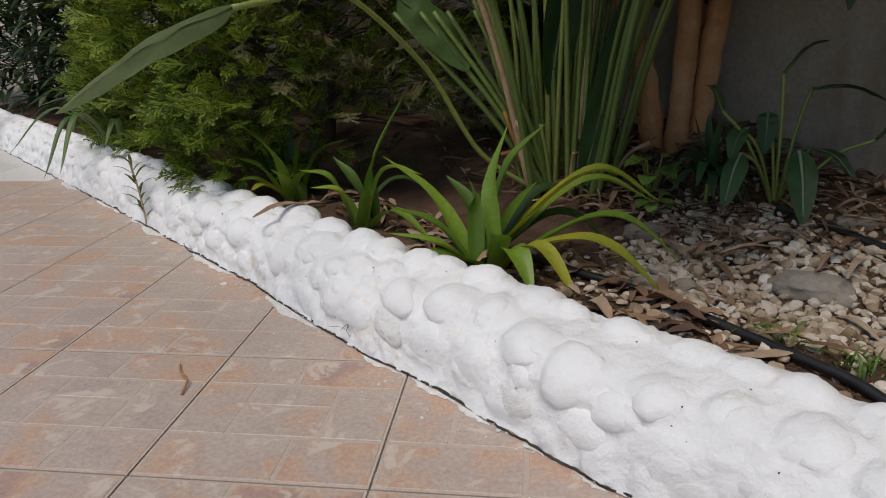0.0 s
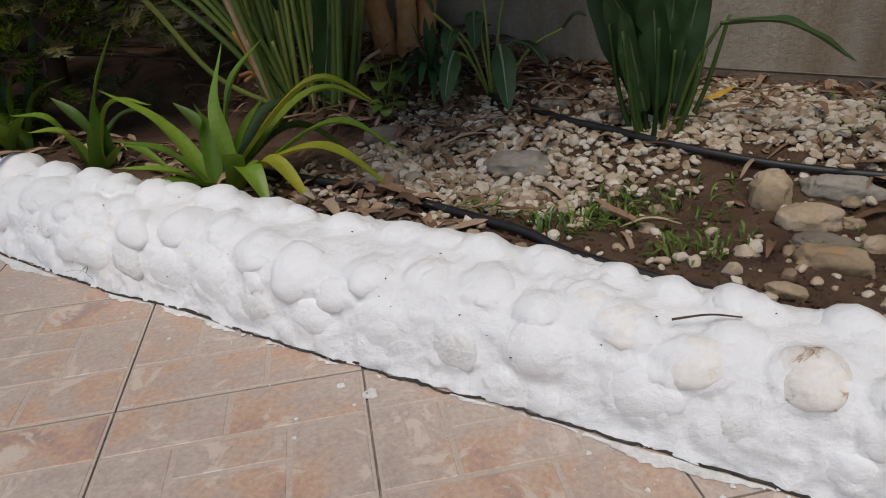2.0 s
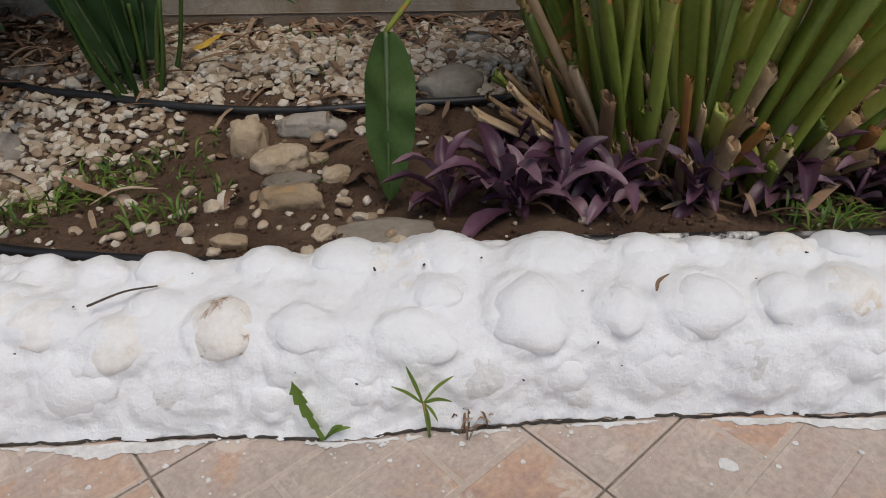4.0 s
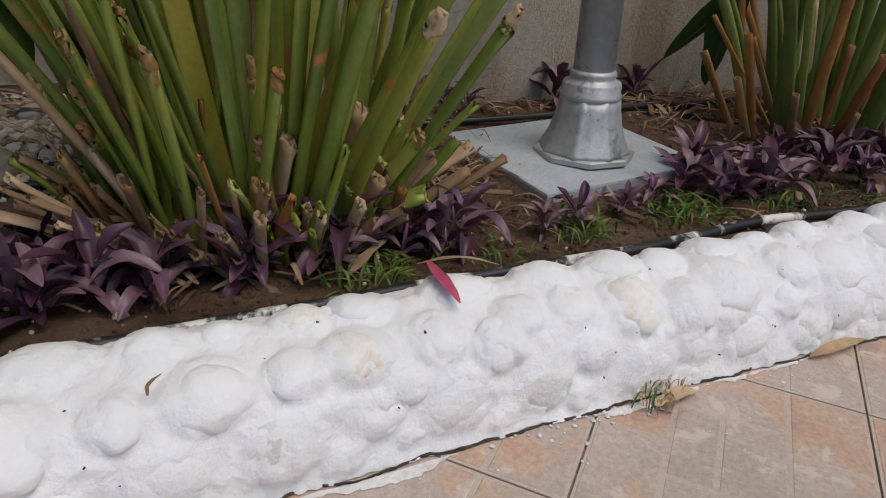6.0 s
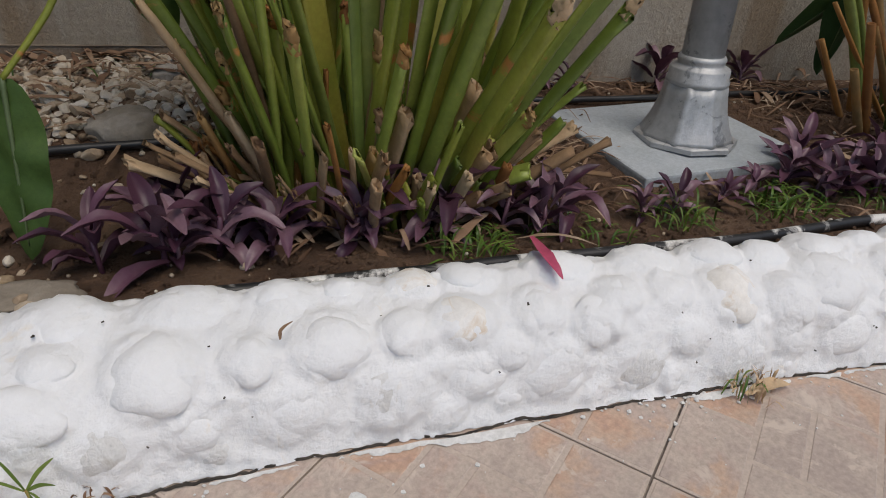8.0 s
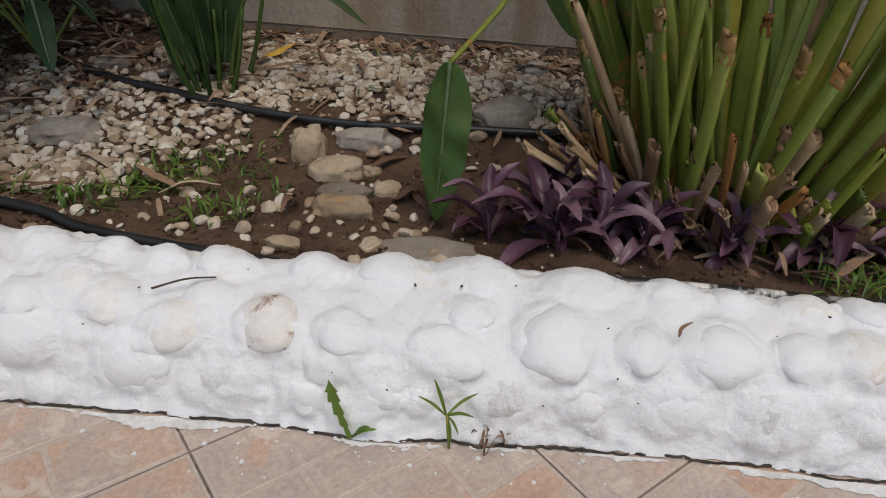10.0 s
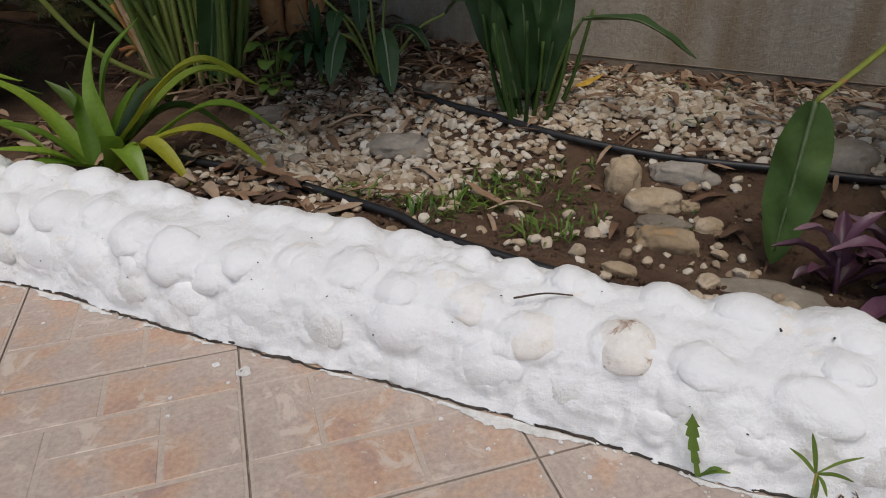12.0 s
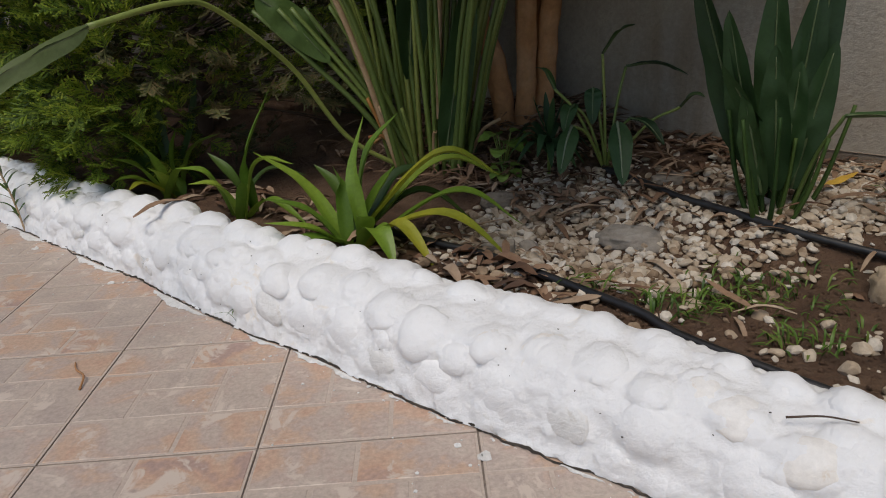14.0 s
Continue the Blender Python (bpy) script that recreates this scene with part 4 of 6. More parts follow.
s2 = P(0.827, 1.064, bed(0.827, 1.064))
st2 = thing("bird_of_paradise_plant", s2, "young clump of upright dark green paddle leaves in the gravel", "plant")
st2.scale = (0.88, 0.88, 0.88)
for k in range(15):
    a = k * 2.4
    rad = 0.05 * math.sqrt((k + 0.5) / 15)
    b = Vector((rad * math.cos(a) * 1.3, rad * math.sin(a), -0.02))
    v, f = stalk_tube(bez([b, b + Vector((b.x * 0.7, b.y, 0.10)), b + Vector((b.x * 1.4, b.y * 1.4, 0.20 + 0.08 * r.random()))], 6), 0.011, 0.6, 0.6)
    pydata("stalk", v, f, BLADE_LIGHT, st2)
for bx, by, bz, tx, ty, tz, w in [(-0.055, -0.03, 0.10, -0.10, -0.02, 0.30, 0.034), (-0.05, 0.02, 0.12, -0.13, 0.02, 0.47, 0.042), (-0.02, -0.04, 0.12, -0.06, -0.05, 0.40, 0.038), (0.0, -0.03, 0.13, 0.0, -0.04, 0.36, 0.036),
                                  (0.03, -0.03, 0.12, 0.06, -0.05, 0.40, 0.038), (0.03, 0.02, 0.15, 0.05, 0.02, 0.52, 0.045), (-0.01, 0.03, 0.15, -0.03, 0.04, 0.55, 0.045), (-0.07, 0.05, 0.2, -0.18, 0.08, 0.56, 0.045), (0.05, 0.05, 0.2, 0.10, 0.05, 0.6, 0.045), (-0.03, 0.0, 0.30, -0.15, -0.02, 0.36, 0.022)]:
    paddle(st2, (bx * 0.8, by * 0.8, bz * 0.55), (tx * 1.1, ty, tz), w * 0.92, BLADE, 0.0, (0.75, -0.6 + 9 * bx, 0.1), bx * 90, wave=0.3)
v, f = stalk_tube(bez([Vector((0.03, -0.02, 0)), Vector((0.05, -0.06, 0.15)), Vector((0.07, -0.11, 0.25))], 7), 0.007, 0.8, 0.7)
pydata("stalk", v, f, STALK_DARK, st2)
paddle(st2, (0.07, -0.11, 0.25), (0.255, -0.295, 0.185), 0.030, BLADE, 0.035, None, 8)

s3 = P(1.87, 0.905, bed(1.87, 0.905))
st3 = thing("bird_of_paradise_plant", s3, "large clump of thick green stalks with cut brown stubs", "plant")
st3.scale = (0.93, 0.93, 0.93)


def petiole(path, w, thick, face, taper=0.7, groove=0.55):
    """A stalk with a channelled, crescent section; face: the side its channel looks to."""
    n, sides = len(path), 12
    verts, faces = [], []
    for i, c in enumerate(path):
        t = i / (n - 1)
        d = (path[min(i + 1, n - 1)] - path[max(i - 1, 0)]).normalized()
        a = d.cross(face).normalized()
        b = a.cross(d).normalized()
        k = (1 - (1 - taper) * t) * (1.25 - 0.25 * min(1, t * 5))
        for j in range(sides):
            u = 2 * math.pi * j / sides
            y = math.sin(u) * thick
            if y > 0:
                y = y * (1 - groove) - groove * thick * (1 - abs(math.cos(u))) * 0.6
            verts.append(c + a * (math.cos(u) * w * k) + b * (y * k))
    for i in range(n - 1):
        for j in range(sides):
            j2 = (j + 1) % sides
            faces.append((i * sides + j, i * sides + j2, (i + 1) * sides + j2, (i + 1) * sides + j))
    faces.append(tuple(range(sides))[::-1])
    faces.append(tuple((n - 1) * sides + j for j in range(sides)))
    return verts, faces


for k in range(66):
    a, d = r.uniform(0, 2 * math.pi), math.sqrt(r.random())
    p0 = P(0.19 * d * math.cos(a), 0.12 * d * math.sin(a), -0.03)
    out = P(math.cos(a) * d, math.sin(a) * d * 0.8, 0)
    L, l = r.uniform(0.60, 0.95), r.uniform(0.22, 0.58)
    jig = P(r.gauss(-0.03, 0.13), r.gauss(0, 0.11), 0)
    up = L * math.sqrt(max(0.3, 1 - (l * d) ** 2))
    mid = p0 + (out * l * 0.47 + jig * 0.47) * L + Vector((0, 0, up * 0.5))
    end = p0 + (out * l + jig) * L + Vector((0, 0, up))
    twist = r.uniform(0, 2 * math.pi)
    face = (P(math.cos(twist), math.sin(twist), 0.1) * 0.8 - out).normalized()
    w = r.choice((0.015, 0.018, 0.020, 0.023, 0.026))
    v, f = petiole(bez([p0, mid, end], 7), w, w * r.uniform(0.42, 0.7), face, r.uniform(0.6, 0.9), 0.45)
    pydata("stalk", v, f, (STALK, STALK, STALK_DARK, STALK, STALK_PALE)[k % 5], st3)
for k in range(70):
    a = r.uniform(math.pi * 0.95, 2.05 * math.pi) if k % 5 else r.uniform(0, 2 * math.pi)
    d = r.uniform(0.75, 1.15) if k < 52 else r.uniform(0.2, 0.8)
    b = P(0.22 * d * math.cos(a), 0.155 * d * math.sin(a), -0.02)
    o = P(math.cos(a), math.sin(a), 0)
    L = r.uniform(0.10, 0.19) if k % 3 else r.uniform(0.19, 0.30)
    tilt = r.uniform(0.1, 0.75)
    e = b + (o * math.sin(tilt) + Vector((r.uniform(-0.35, 0.35), r.uniform(-0.35, 0.35), math.cos(tilt)))).normalized() * L
    e.z = max(e.z, 0.025)
    low = pq(e.x, e.y)[1] + 0.30
    if low < 0:
        e -= P(0, low, 0)
    v, f = stalk_tube(bez([b, (b + e) / 2 + Vector((0, 0, 0.01)), e], 5), r.uniform(0.010, 0.020), r.uniform(0.24, 0.45), 0.95, 10, 0.014)
    for i in range(len(v) - 30, len(v)):
        v[i] = v[i] + Vector((r.uniform(-1, 1), r.uniform(-1, 1), r.uniform(-1.5, 1.5))) * 0.0035
    pydata("cut_stalk", v, f, (DRY, RUST, STALK, DRY, STALK_PALE, DRY, DRY)[k % 7], st3)
# short hollow stubs standing out from the front of the foot
rh = random.Random(41)
for k in range(54):
    a, d = rh.uniform(1.04 * math.pi, 1.9 * math.pi), rh.uniform(1.0, 1.32)
    b = P(0.22 * d * math.cos(a), 0.17 * d * math.sin(a), -0.01)
    o = P(math.cos(a) * 0.7 + rh.uniform(-0.4, 0.4), math.sin(a) * 0.55, 0)
    e = b + (o * rh.uniform(0.3, 0.9) + Vector((0, 0, rh.uniform(0.5, 1)))).normalized() * (rh.uniform(0.07, 0.15) if k < 34 else rh.uniform(0.15, 0.25))
    low = pq(e.x, e.y)[1] + 0.29
    if low < 0:
        e -= P(0, low, 0)
    v, f = stalk_tube(bez([b, (b + e) / 2 + Vector((0, 0, 0.008)), e], 5), rh.uniform(0.008, 0.014), rh.uniform(0.3, 0.6), 0.95, 10, 0.014)
    for i in range(len(v) - 30, len(v)):
        v[i] = v[i] + Vector((rh.uniform(-1, 1), rh.uniform(-1, 1), rh.uniform(-1.5, 1.5))) * 0.003
    pydata("cut_stalk", v, f, (DRY, DRY, STALK, DRY, DRY, RUST)[k % 6], st3)
# curled dry sheaths round the foot
for k in range(22):
    a, d = r.uniform(math.pi * 0.9, 2.1 * math.pi), r.uniform(0.7, 1.2)
    b = P(0.21 * d * math.cos(a), 0.15 * d * math.sin(a), 0.0)
    o = (P(math.cos(a), math.sin(a), 0) + P(r.uniform(-0.9, 0.9), r.uniform(-0.5, 0.3), 0)).normalized()
    L = r.uniform(0.07, 0.17)
    e = b + o * L * r.uniform(0.4, 0.8) + Vector((0, 0, L * r.uniform(0.1, 0.7)))
    v, f = ribbon(bez([b, (b + e) / 2 + Vector((0, 0, L * 0.2)), e], 5), strap_w(r.uniform(0.006, 0.014)), r.uniform(0.5, 1.1), 5, None, 0.5, k * 1.7)
    pydata("dry_sheath", v, f, DRY, st3)
rc = random.Random(77)
for k in range(44):
    a = rc.uniform(math.pi * 0.90, 2.1 * math.pi)
    d = rc.uniform(0.75, 1.1)
    b = P(0.22 * d * math.cos(a), 0.16 * d * math.sin(a), -0.02)
    o = P(math.cos(a), math.sin(a), 0)
    L = rc.uniform(0.16, 0.50)
    e = b + (o * rc.uniform(0.05, 0.45) + Vector((rc.uniform(-0.25, 0.25), rc.uniform(-0.25, 0.25), 1))).normalized() * L
    w = rc.uniform(0.012, 0.021)
    line = bez([b, (b + e) / 2 - o * 0.008, e], 6)
    v, f = stalk_tube(line, w, rc.uniform(0.35, 0.6), 0.9, 10, 0.012)
    for i in range(len(v) - 30, len(v)):
        v[i] = v[i] + Vector((rc.uniform(-1, 1), rc.uniform(-1, 1), rc.uniform(-2, 2))) * 0.004
    stub = pydata("cut_stalk", v, f, (STALK, STALK_PALE, DRY, STALK)[k % 4], st3)
    tip = (e - line[-2]).normalized()
    if k % 4 != 2:
        v, f = stalk_tube(bez([e - tip * 0.012, e + tip * 0.006, e + tip * rc.uniform(0.012, 0.03)], 4), w * 0.86, 0.5, 0.8, 10, 0.006)
        for i in range(10, len(v)):
            v[i] = v[i] + Vector((rc.uniform(-1, 1), rc.uniform(-1, 1), rc.uniform(-1.5, 1.5))) * 0.003
        pydata("cut_end", v, f, RUST if k % 2 else DRY, stub, "rusty dried cut end")
paddle(st3, P(-0.42, 0.10, 0.50), P(-0.33, 0.05, 0.26), 0.055, BLADE_LIGHT, 0.02, (0.8, -0.5, 0), 31)
jo, tp = (Vector((1.496, -0.446, 0.314)) - s3) / 0.93, (Vector((1.452, -0.483, 0.076)) - s3) / 0.93
v, f = stalk_tube(bez([P(-0.08, 0.02, 0.0), P(-0.06, 0.04, 0.40), jo + P(0.20, 0.04, 0.26), jo + P(0.07, 0.015, 0.085), jo], 9), 0.008, 0.8, 0.6)
pydata("stalk", v, f, STALK, st3)
paddle(st3, jo, tp, 0.043, BLADE_LIGHT, 0.0, (0.55, -0.83, 0.05), 32, wave=0.32)
# Unseen ring of upper blades, added only for the shade it throws.
for k in range(9):
    a = k * 0.7 + 0.2
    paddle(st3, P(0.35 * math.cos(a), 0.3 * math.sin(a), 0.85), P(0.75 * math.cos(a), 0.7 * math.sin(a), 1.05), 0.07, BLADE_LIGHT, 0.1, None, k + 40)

s4 = P(3.38, 1.05, bed(3.38, 1.05))
st4 = thing("bird_of_paradise_plant", s4, "clump of green and rust-brown stalks beyond the lamp post", "plant")
stalks(st4, s4, 60, 0.24, 0.16, 0.45, 0.80, 0.0150, [STALK_DARK, RUST], r, 0.5, "stalk", 0.2)
for k in range(42):
    a, d = r.uniform(0, 2 * math.pi), r.uniform(0.5, 1.1)
    b = P(0.25 * d * math.cos(a), 0.18 * d * math.sin(a), -0.02)
    o = P(math.cos(a), math.sin(a), 0)
    e = b + (o * r.uniform(0.2, 0.8) + Vector((0, 0, 1))).normalized() * r.uniform(0.15, 0.46)
    v, f = stalk_tube(bez([b, (b + e) / 2, e], 5), r.uniform(0.008, 0.013), 0.6, 0.85, 10, 0.012)
    pydata("cut_stalk", v, f, (RUST, DRY, RUST, RUST)[k % 4], st4)
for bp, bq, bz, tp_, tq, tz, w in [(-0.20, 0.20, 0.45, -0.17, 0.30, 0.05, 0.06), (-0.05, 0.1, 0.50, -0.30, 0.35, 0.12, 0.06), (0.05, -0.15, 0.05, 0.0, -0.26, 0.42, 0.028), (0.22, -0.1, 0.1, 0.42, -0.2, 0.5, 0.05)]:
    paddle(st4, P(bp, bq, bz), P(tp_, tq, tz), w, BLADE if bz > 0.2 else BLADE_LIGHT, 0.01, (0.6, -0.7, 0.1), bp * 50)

# ---- tree with several trunks ----
tree = thing("garden_tree", (0.92, 0.87, 0.22), "small tree with several smooth reddish-brown trunks by the wall", "tree")


def trunk(points, r0, r1, name="trunk", mat=None, sides=14):
    path = bez(points, 9)
    n = len(path)
    rad = [(r0 + (r1 - r0) * i / (n - 1)) * (1 + 0.10 * noise.noise(path[i] * 9 + Vector((r0 * 99, 0, 0)))) for i in range(n)]
    v, f = tube_arrays(path, rad, sides)
    v = [c + Vector((noise.noise(c * 14), noise.noise(c * 14 + Vector((5, 0, 0))), 0)) * 0.008 for c in v]
    return pydata(name, v, f, mat or BARK, tree)


trunk([(-0.055, 0.0, -0.08), (-0.075, 0.0, 0.08), (-0.105, 0.02, 0.22), (-0.150, 0.03, 0.36), (-0.30, 0.05, 1.0), (-0.5, 0.1, 1.7)], 0.036, 0.028)
trunk([(0.0, -0.02, -0.08), (0.0, -0.02, 0.12), (0.005, 0.0, 0.36), (-0.02, 0.02, 1.0), (-0.1, 0.1, 1.8)], 0.032, 0.026)
trunk([(0.055, 0.01, -0.08), (0.062, 0.0, 0.12), (0.080, 0.0, 0.36), (0.14, 0.05, 1.0), (0.2, 0.1, 1.8)], 0.032, 0.026)
trunk([(0.025, 0.06, -0.08), (0.03, 0.07, 0.15), (0.045, 0.08, 0.4), (0.05, 0.1, 1.1), (0.3, 0.2, 1.8)], 0.024, 0.020)
trunk([(0.06, 0.03, 0.35), (0.16, 0.05, 0.46), (0.30, 0.05, 0.55), (0.5, 0.0, 0.7)], 0.012, 0.008, "branch", TWIG, 8)
trunk([(-0.07, 0.05, 0.35), (0.02, 0.05, 0.45), (0.08, 0.05, 0.5)], 0.009, 0.006, "branch", TWIG, 8)
# Unseen crown above the view; spread, density and cut-offs are set to shade the bed.
rc = random.Random(5)
crown = Heap()
for k in range(9000):
    a, d = rc.uniform(0, 2 * math.pi), math.sqrt(rc.random())
    c = Vector((0.34 + 1.10 * d * math.cos(a), -0.22 + 0.85 * d * math.sin(a), rc.uniform(0.58, 1.15) + 0.08 * math.sin(a * 3)))
    e = c + Vector((rc.uniform(-1, 1), rc.uniform(-1, 1), rc.uniform(-1.0, 0.4))).normalized() * rc.uniform(0.10, 0.17)
    if c.x < -0.32 or (c.x - c.y) * R2 > 0.62 + 0.12 * rc.random():
        continue
    path = bez([c, (c + e) / 2 + Vector((0, 0, 0.015)), e], 3)
    crown.add(*ribbon(path, lance_w(0.030), 0.3, 3))
crown.link("crown", [FOLIAGE], tree)
for k, (bx, by, bz, tx, ty, tz) in enumerate([(0.14, -0.30, 0.52, 0.13, -0.32, 0.37), (0.25, -0.32, 0.52, 0.245, -0.35, 0.33), (0.29, -0.30, 0.56, 0.275, -0.33, 0.36), (0.22, -0.30, 0.56, 0.19, -0.34, 0.44), (0.36, -0.36, 0.55, 0.38, -0.38, 0.41), (0.32, -0.34, 0.58, 0.335, -0.37, 0.44), (0.40, -0.36, 0.56, 0.43, -0.40, 0.45)]):
    path = bez([(bx, by, bz), ((bx + tx) / 2 + 0.012, (by + ty) / 2, (bz + tz) / 2), (tx, ty, tz)], 6)
    v, f = ribbon(path, lance_w(0.021), 0.3, 5, (1, -0.2, 0), 0.1, k)
    pydata("leaf", v, f, FOLIAGE, tree)

# ---- cypress shrub ----
rc = random.Random(21)


def frond_proto(seed):
    """A flat spray of scale-leaved twiglets, about 1 long."""
    q = random.Random(seed)
    vs, fs = [], []

    def sliver(a, d, L, w):
        d = d.normalized()
        s = d.cross(Vector((0, 0, 1))).normalized() * w
        o = len(vs)
        lift = Vector((0, 0, w * 0.6))
        vs.extend([a, a + d * L * 0.45 + s, a + d * L, a + d * L * 0.45 - s, a + d * L * 0.45 + lift])
        fs.extend([(o, o + 1, o + 4), (o + 1, o + 2, o + 4), (o + 2, o + 3, o + 4), (o + 3, o, o + 4)])

    sliver(Vector((0, 0, 0)), Vector((1, 0, 0)), 1.0, 0.03)
    for i in range(9):
        x = 0.12 + 0.80 * i / 9
        for sgn in (-1, 1):
            d = Vector((1, sgn * q.uniform(0.6, 1.1), q.uniform(-0.35, 0.35)))
            L = (0.5 - 0.34 * x) * q.uniform(0.7, 1.2)
            a = Vector((x, 0, 0))
            sliver(a, d, L, 0.028)
            dn = d.normalized()
            for t in (0.35, 0.6, 0.8):
                for s2 in (-1, 1):
                    if q.random() < 0.8:
                        sliver(a + dn * L * t, dn + Vector((0.3, s2 * 0.8 * 1.0, q.uniform(-0.3, 0.3))), L * q.uniform(0.25, 0.42), 0.024)
    return np.array([tuple(v) for v in vs]), fs


protos = [frond_proto(k) for k in range(5)]
shrub = thing("cypress_shrub", P(-1.35, 0.92, bed(-1.35, 0.92)), "dense cypress shrub with yellow-green feathery foliage overhanging the border", "shrub")
c0 = P(-1.36, 0.90, 0.0)


def scatter(n, heap, mat_of, shell, size, seed):
    q = random.Random(seed)
    made = 0
    while made < n:
        a, zz = q.uniform(0, 2 * math.pi), q.uniform(0.0, 1.0)
        z = 0.13 + 1.25 * zz
        swell = (0.70 + 0.36 * math.sin(math.pi * min(1, 0.30 + zz * 0.66))) * (1 + 0.20 * noise.noise(Vector((math.cos(a) * 2.2, math.sin(a) * 2.2, z * 3.0))))
        d = q.uniform(*shell)
        ca, sa = math.copysign(abs(math.cos(a)) ** 0.6, math.cos(a)), math.copysign(abs(math.sin(a)) ** 0.6, math.sin(a))
        pos = P(-1.34 + 0.82 * swell * d * ca, 0.90 + 0.66 * swell * d * sa, z)
        if pq(pos.x, pos.y)[0] > -0.66 and z < 0.29:
            continue
        out = (P(math.cos(a), math.sin(a), 0) + Vector((0, 0, q.uniform(-0.35, 0.75)))).normalized()
        out = (out + Vector((q.uniform(-1, 1), q.uniform(-1, 1), q.uniform(-1, 1))) * 0.45).normalized()
        pv, pf = q.choice(protos)
        s = size * q.uniform(0.7, 1.3)
        rot = out.to_track_quat("X", "Z").to_matrix() @ Matrix.Rotation(q.uniform(-0.9, 0.9), 3, "X")
        w = pv @ np.array(rot).T * s + np.array(tuple(pos - shrub.location))
        heap.add([Vector(x) for x in w], pf, mat_of(pos, d, q))
        made += 1


foliage = Heap()
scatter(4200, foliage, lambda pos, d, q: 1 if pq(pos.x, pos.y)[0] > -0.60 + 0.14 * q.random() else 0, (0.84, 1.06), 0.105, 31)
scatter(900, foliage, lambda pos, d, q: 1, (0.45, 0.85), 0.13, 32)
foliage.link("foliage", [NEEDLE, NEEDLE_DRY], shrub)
v, f = tube_arrays(bez([(0, 0, -0.05), (0.03, 0.02, 0.3), (0.0, 0.0, 0.8), (0, 0, 1.2)], 6), [0.05 - 0.0015 * i for i in range(19)], 10)
pydata("trunk", v, f, TWIG, shrub)
tw = Heap()
for k in range(130):
    a, zz = rc.uniform(0, 2 * math.pi), rc.uniform(0.05, 1.0)
    o = P(math.cos(a) * 0.66, math.sin(a) * 0.5, rc.uniform(-0.1, 0.22))
    m = o * 0.5 + Vector((rc.uniform(-0.1, 0.1), rc.uniform(-0.1, 0.1), rc.uniform(-0.05, 0.05)))
    v, f = tube_arrays(bez([Vector((0, 0, zz)), m + Vector((0, 0, zz)), o + Vector((0, 0, zz))], 4), [0.006 - 0.0005 * i for i in range(9)], 5)
    tw.add(v, f)
tw.link("brushwood", [TWIG], shrub)

# ---- leafy shrub at the far end ----
for bp_, bq_ in ((-3.05, 0.72), (-4.2, 0.40), (-5.2, -0.2)):
    bush = thing("leafy_shrub", P(bp_, bq_, 0.05), "dark green narrow-leaved shrub beyond the cypress", "shrub", "far shrubs")
    hb = Heap()
    for k in range(3000):
        a, zz, d = rc.uniform(0, 2 * math.pi), rc.uniform(0, 1), rc.uniform(0.55, 1.0)
        c = P(0.95 * d * math.cos(a), 0.55 * d * math.sin(a), 0.12 + 1.6 * zz) * 1.0
        e = c + (P(math.cos(a), math.sin(a), 0) + Vector((rc.uniform(-0.7, 0.7), rc.uniform(-0.7, 0.7), rc.uniform(-0.8, 0.5)))).normalized() * rc.uniform(0.10, 0.17)
        hb.add(*ribbon(bez([c, (c + e) / 2 + Vector((0, 0, 0.012)), e], 3), lance_w(0.014), 0.3, 3))
    hb.link("leaves", [FOLIAGE], bush)
    for k in range(6):
        e = P(rc.uniform(-0.6, 0.6), rc.uniform(-0.35, 0.35), 1.3)
        v, f = tube_arrays(bez([Vector((0, 0, -0.05)), e * 0.45, e], 5), [0.016 - 0.001 * i for i in range(11)], 8)
        pydata("stem", v, f, TWIG, bush)

# ---- small plants by the wall ----
pal = thing("palmate_herb", ground(0.93, 0.541), "low dark herb with a star of narrow leaves", "plant")
for k in range(17):
    a = k * 2.4
    el = 0.15 + 0.06 * (k % 5)
    o = Vector((math.cos(a), math.sin(a), 0))
    L = 0.11 + 0.03 * rc.random()
    base = Vector((0, 0, 0.07 + 0.008 * (k % 4)))
    v, f = ribbon(bez([base, base + o * L * 0.5 + Vector((0, 0, el * 0.18)), base + o * L + Vector((0, 0, el * 0.2 - 0.055))], 6), lance_w(0.0125), 0.3, 3, None, 0.1, k)
    pydata("leaf", v, f, BLADE, pal)
for k in range(4):
    o = Vector((math.cos(k * 1.6), math.sin(k * 1.6), 0)) * 0.03
    base = Vector((0, 0, 0.12))
    v, f = ribbon(bez([base, base + o + Vector((0, 0, 0.07)), base + o * 1.6 + Vector((0, 0, 0.13))], 6), lance_w(0.010), 0.3, 3)
    pydata("leaf", v, f, BLADE, pal)
v, f = tube_arrays([Vector((0, 0, -0.02)), Vector((0, 0, 0.12))], [0.006, 0.005], 8)
pydata("stem", v, f, STALK_DARK, pal)


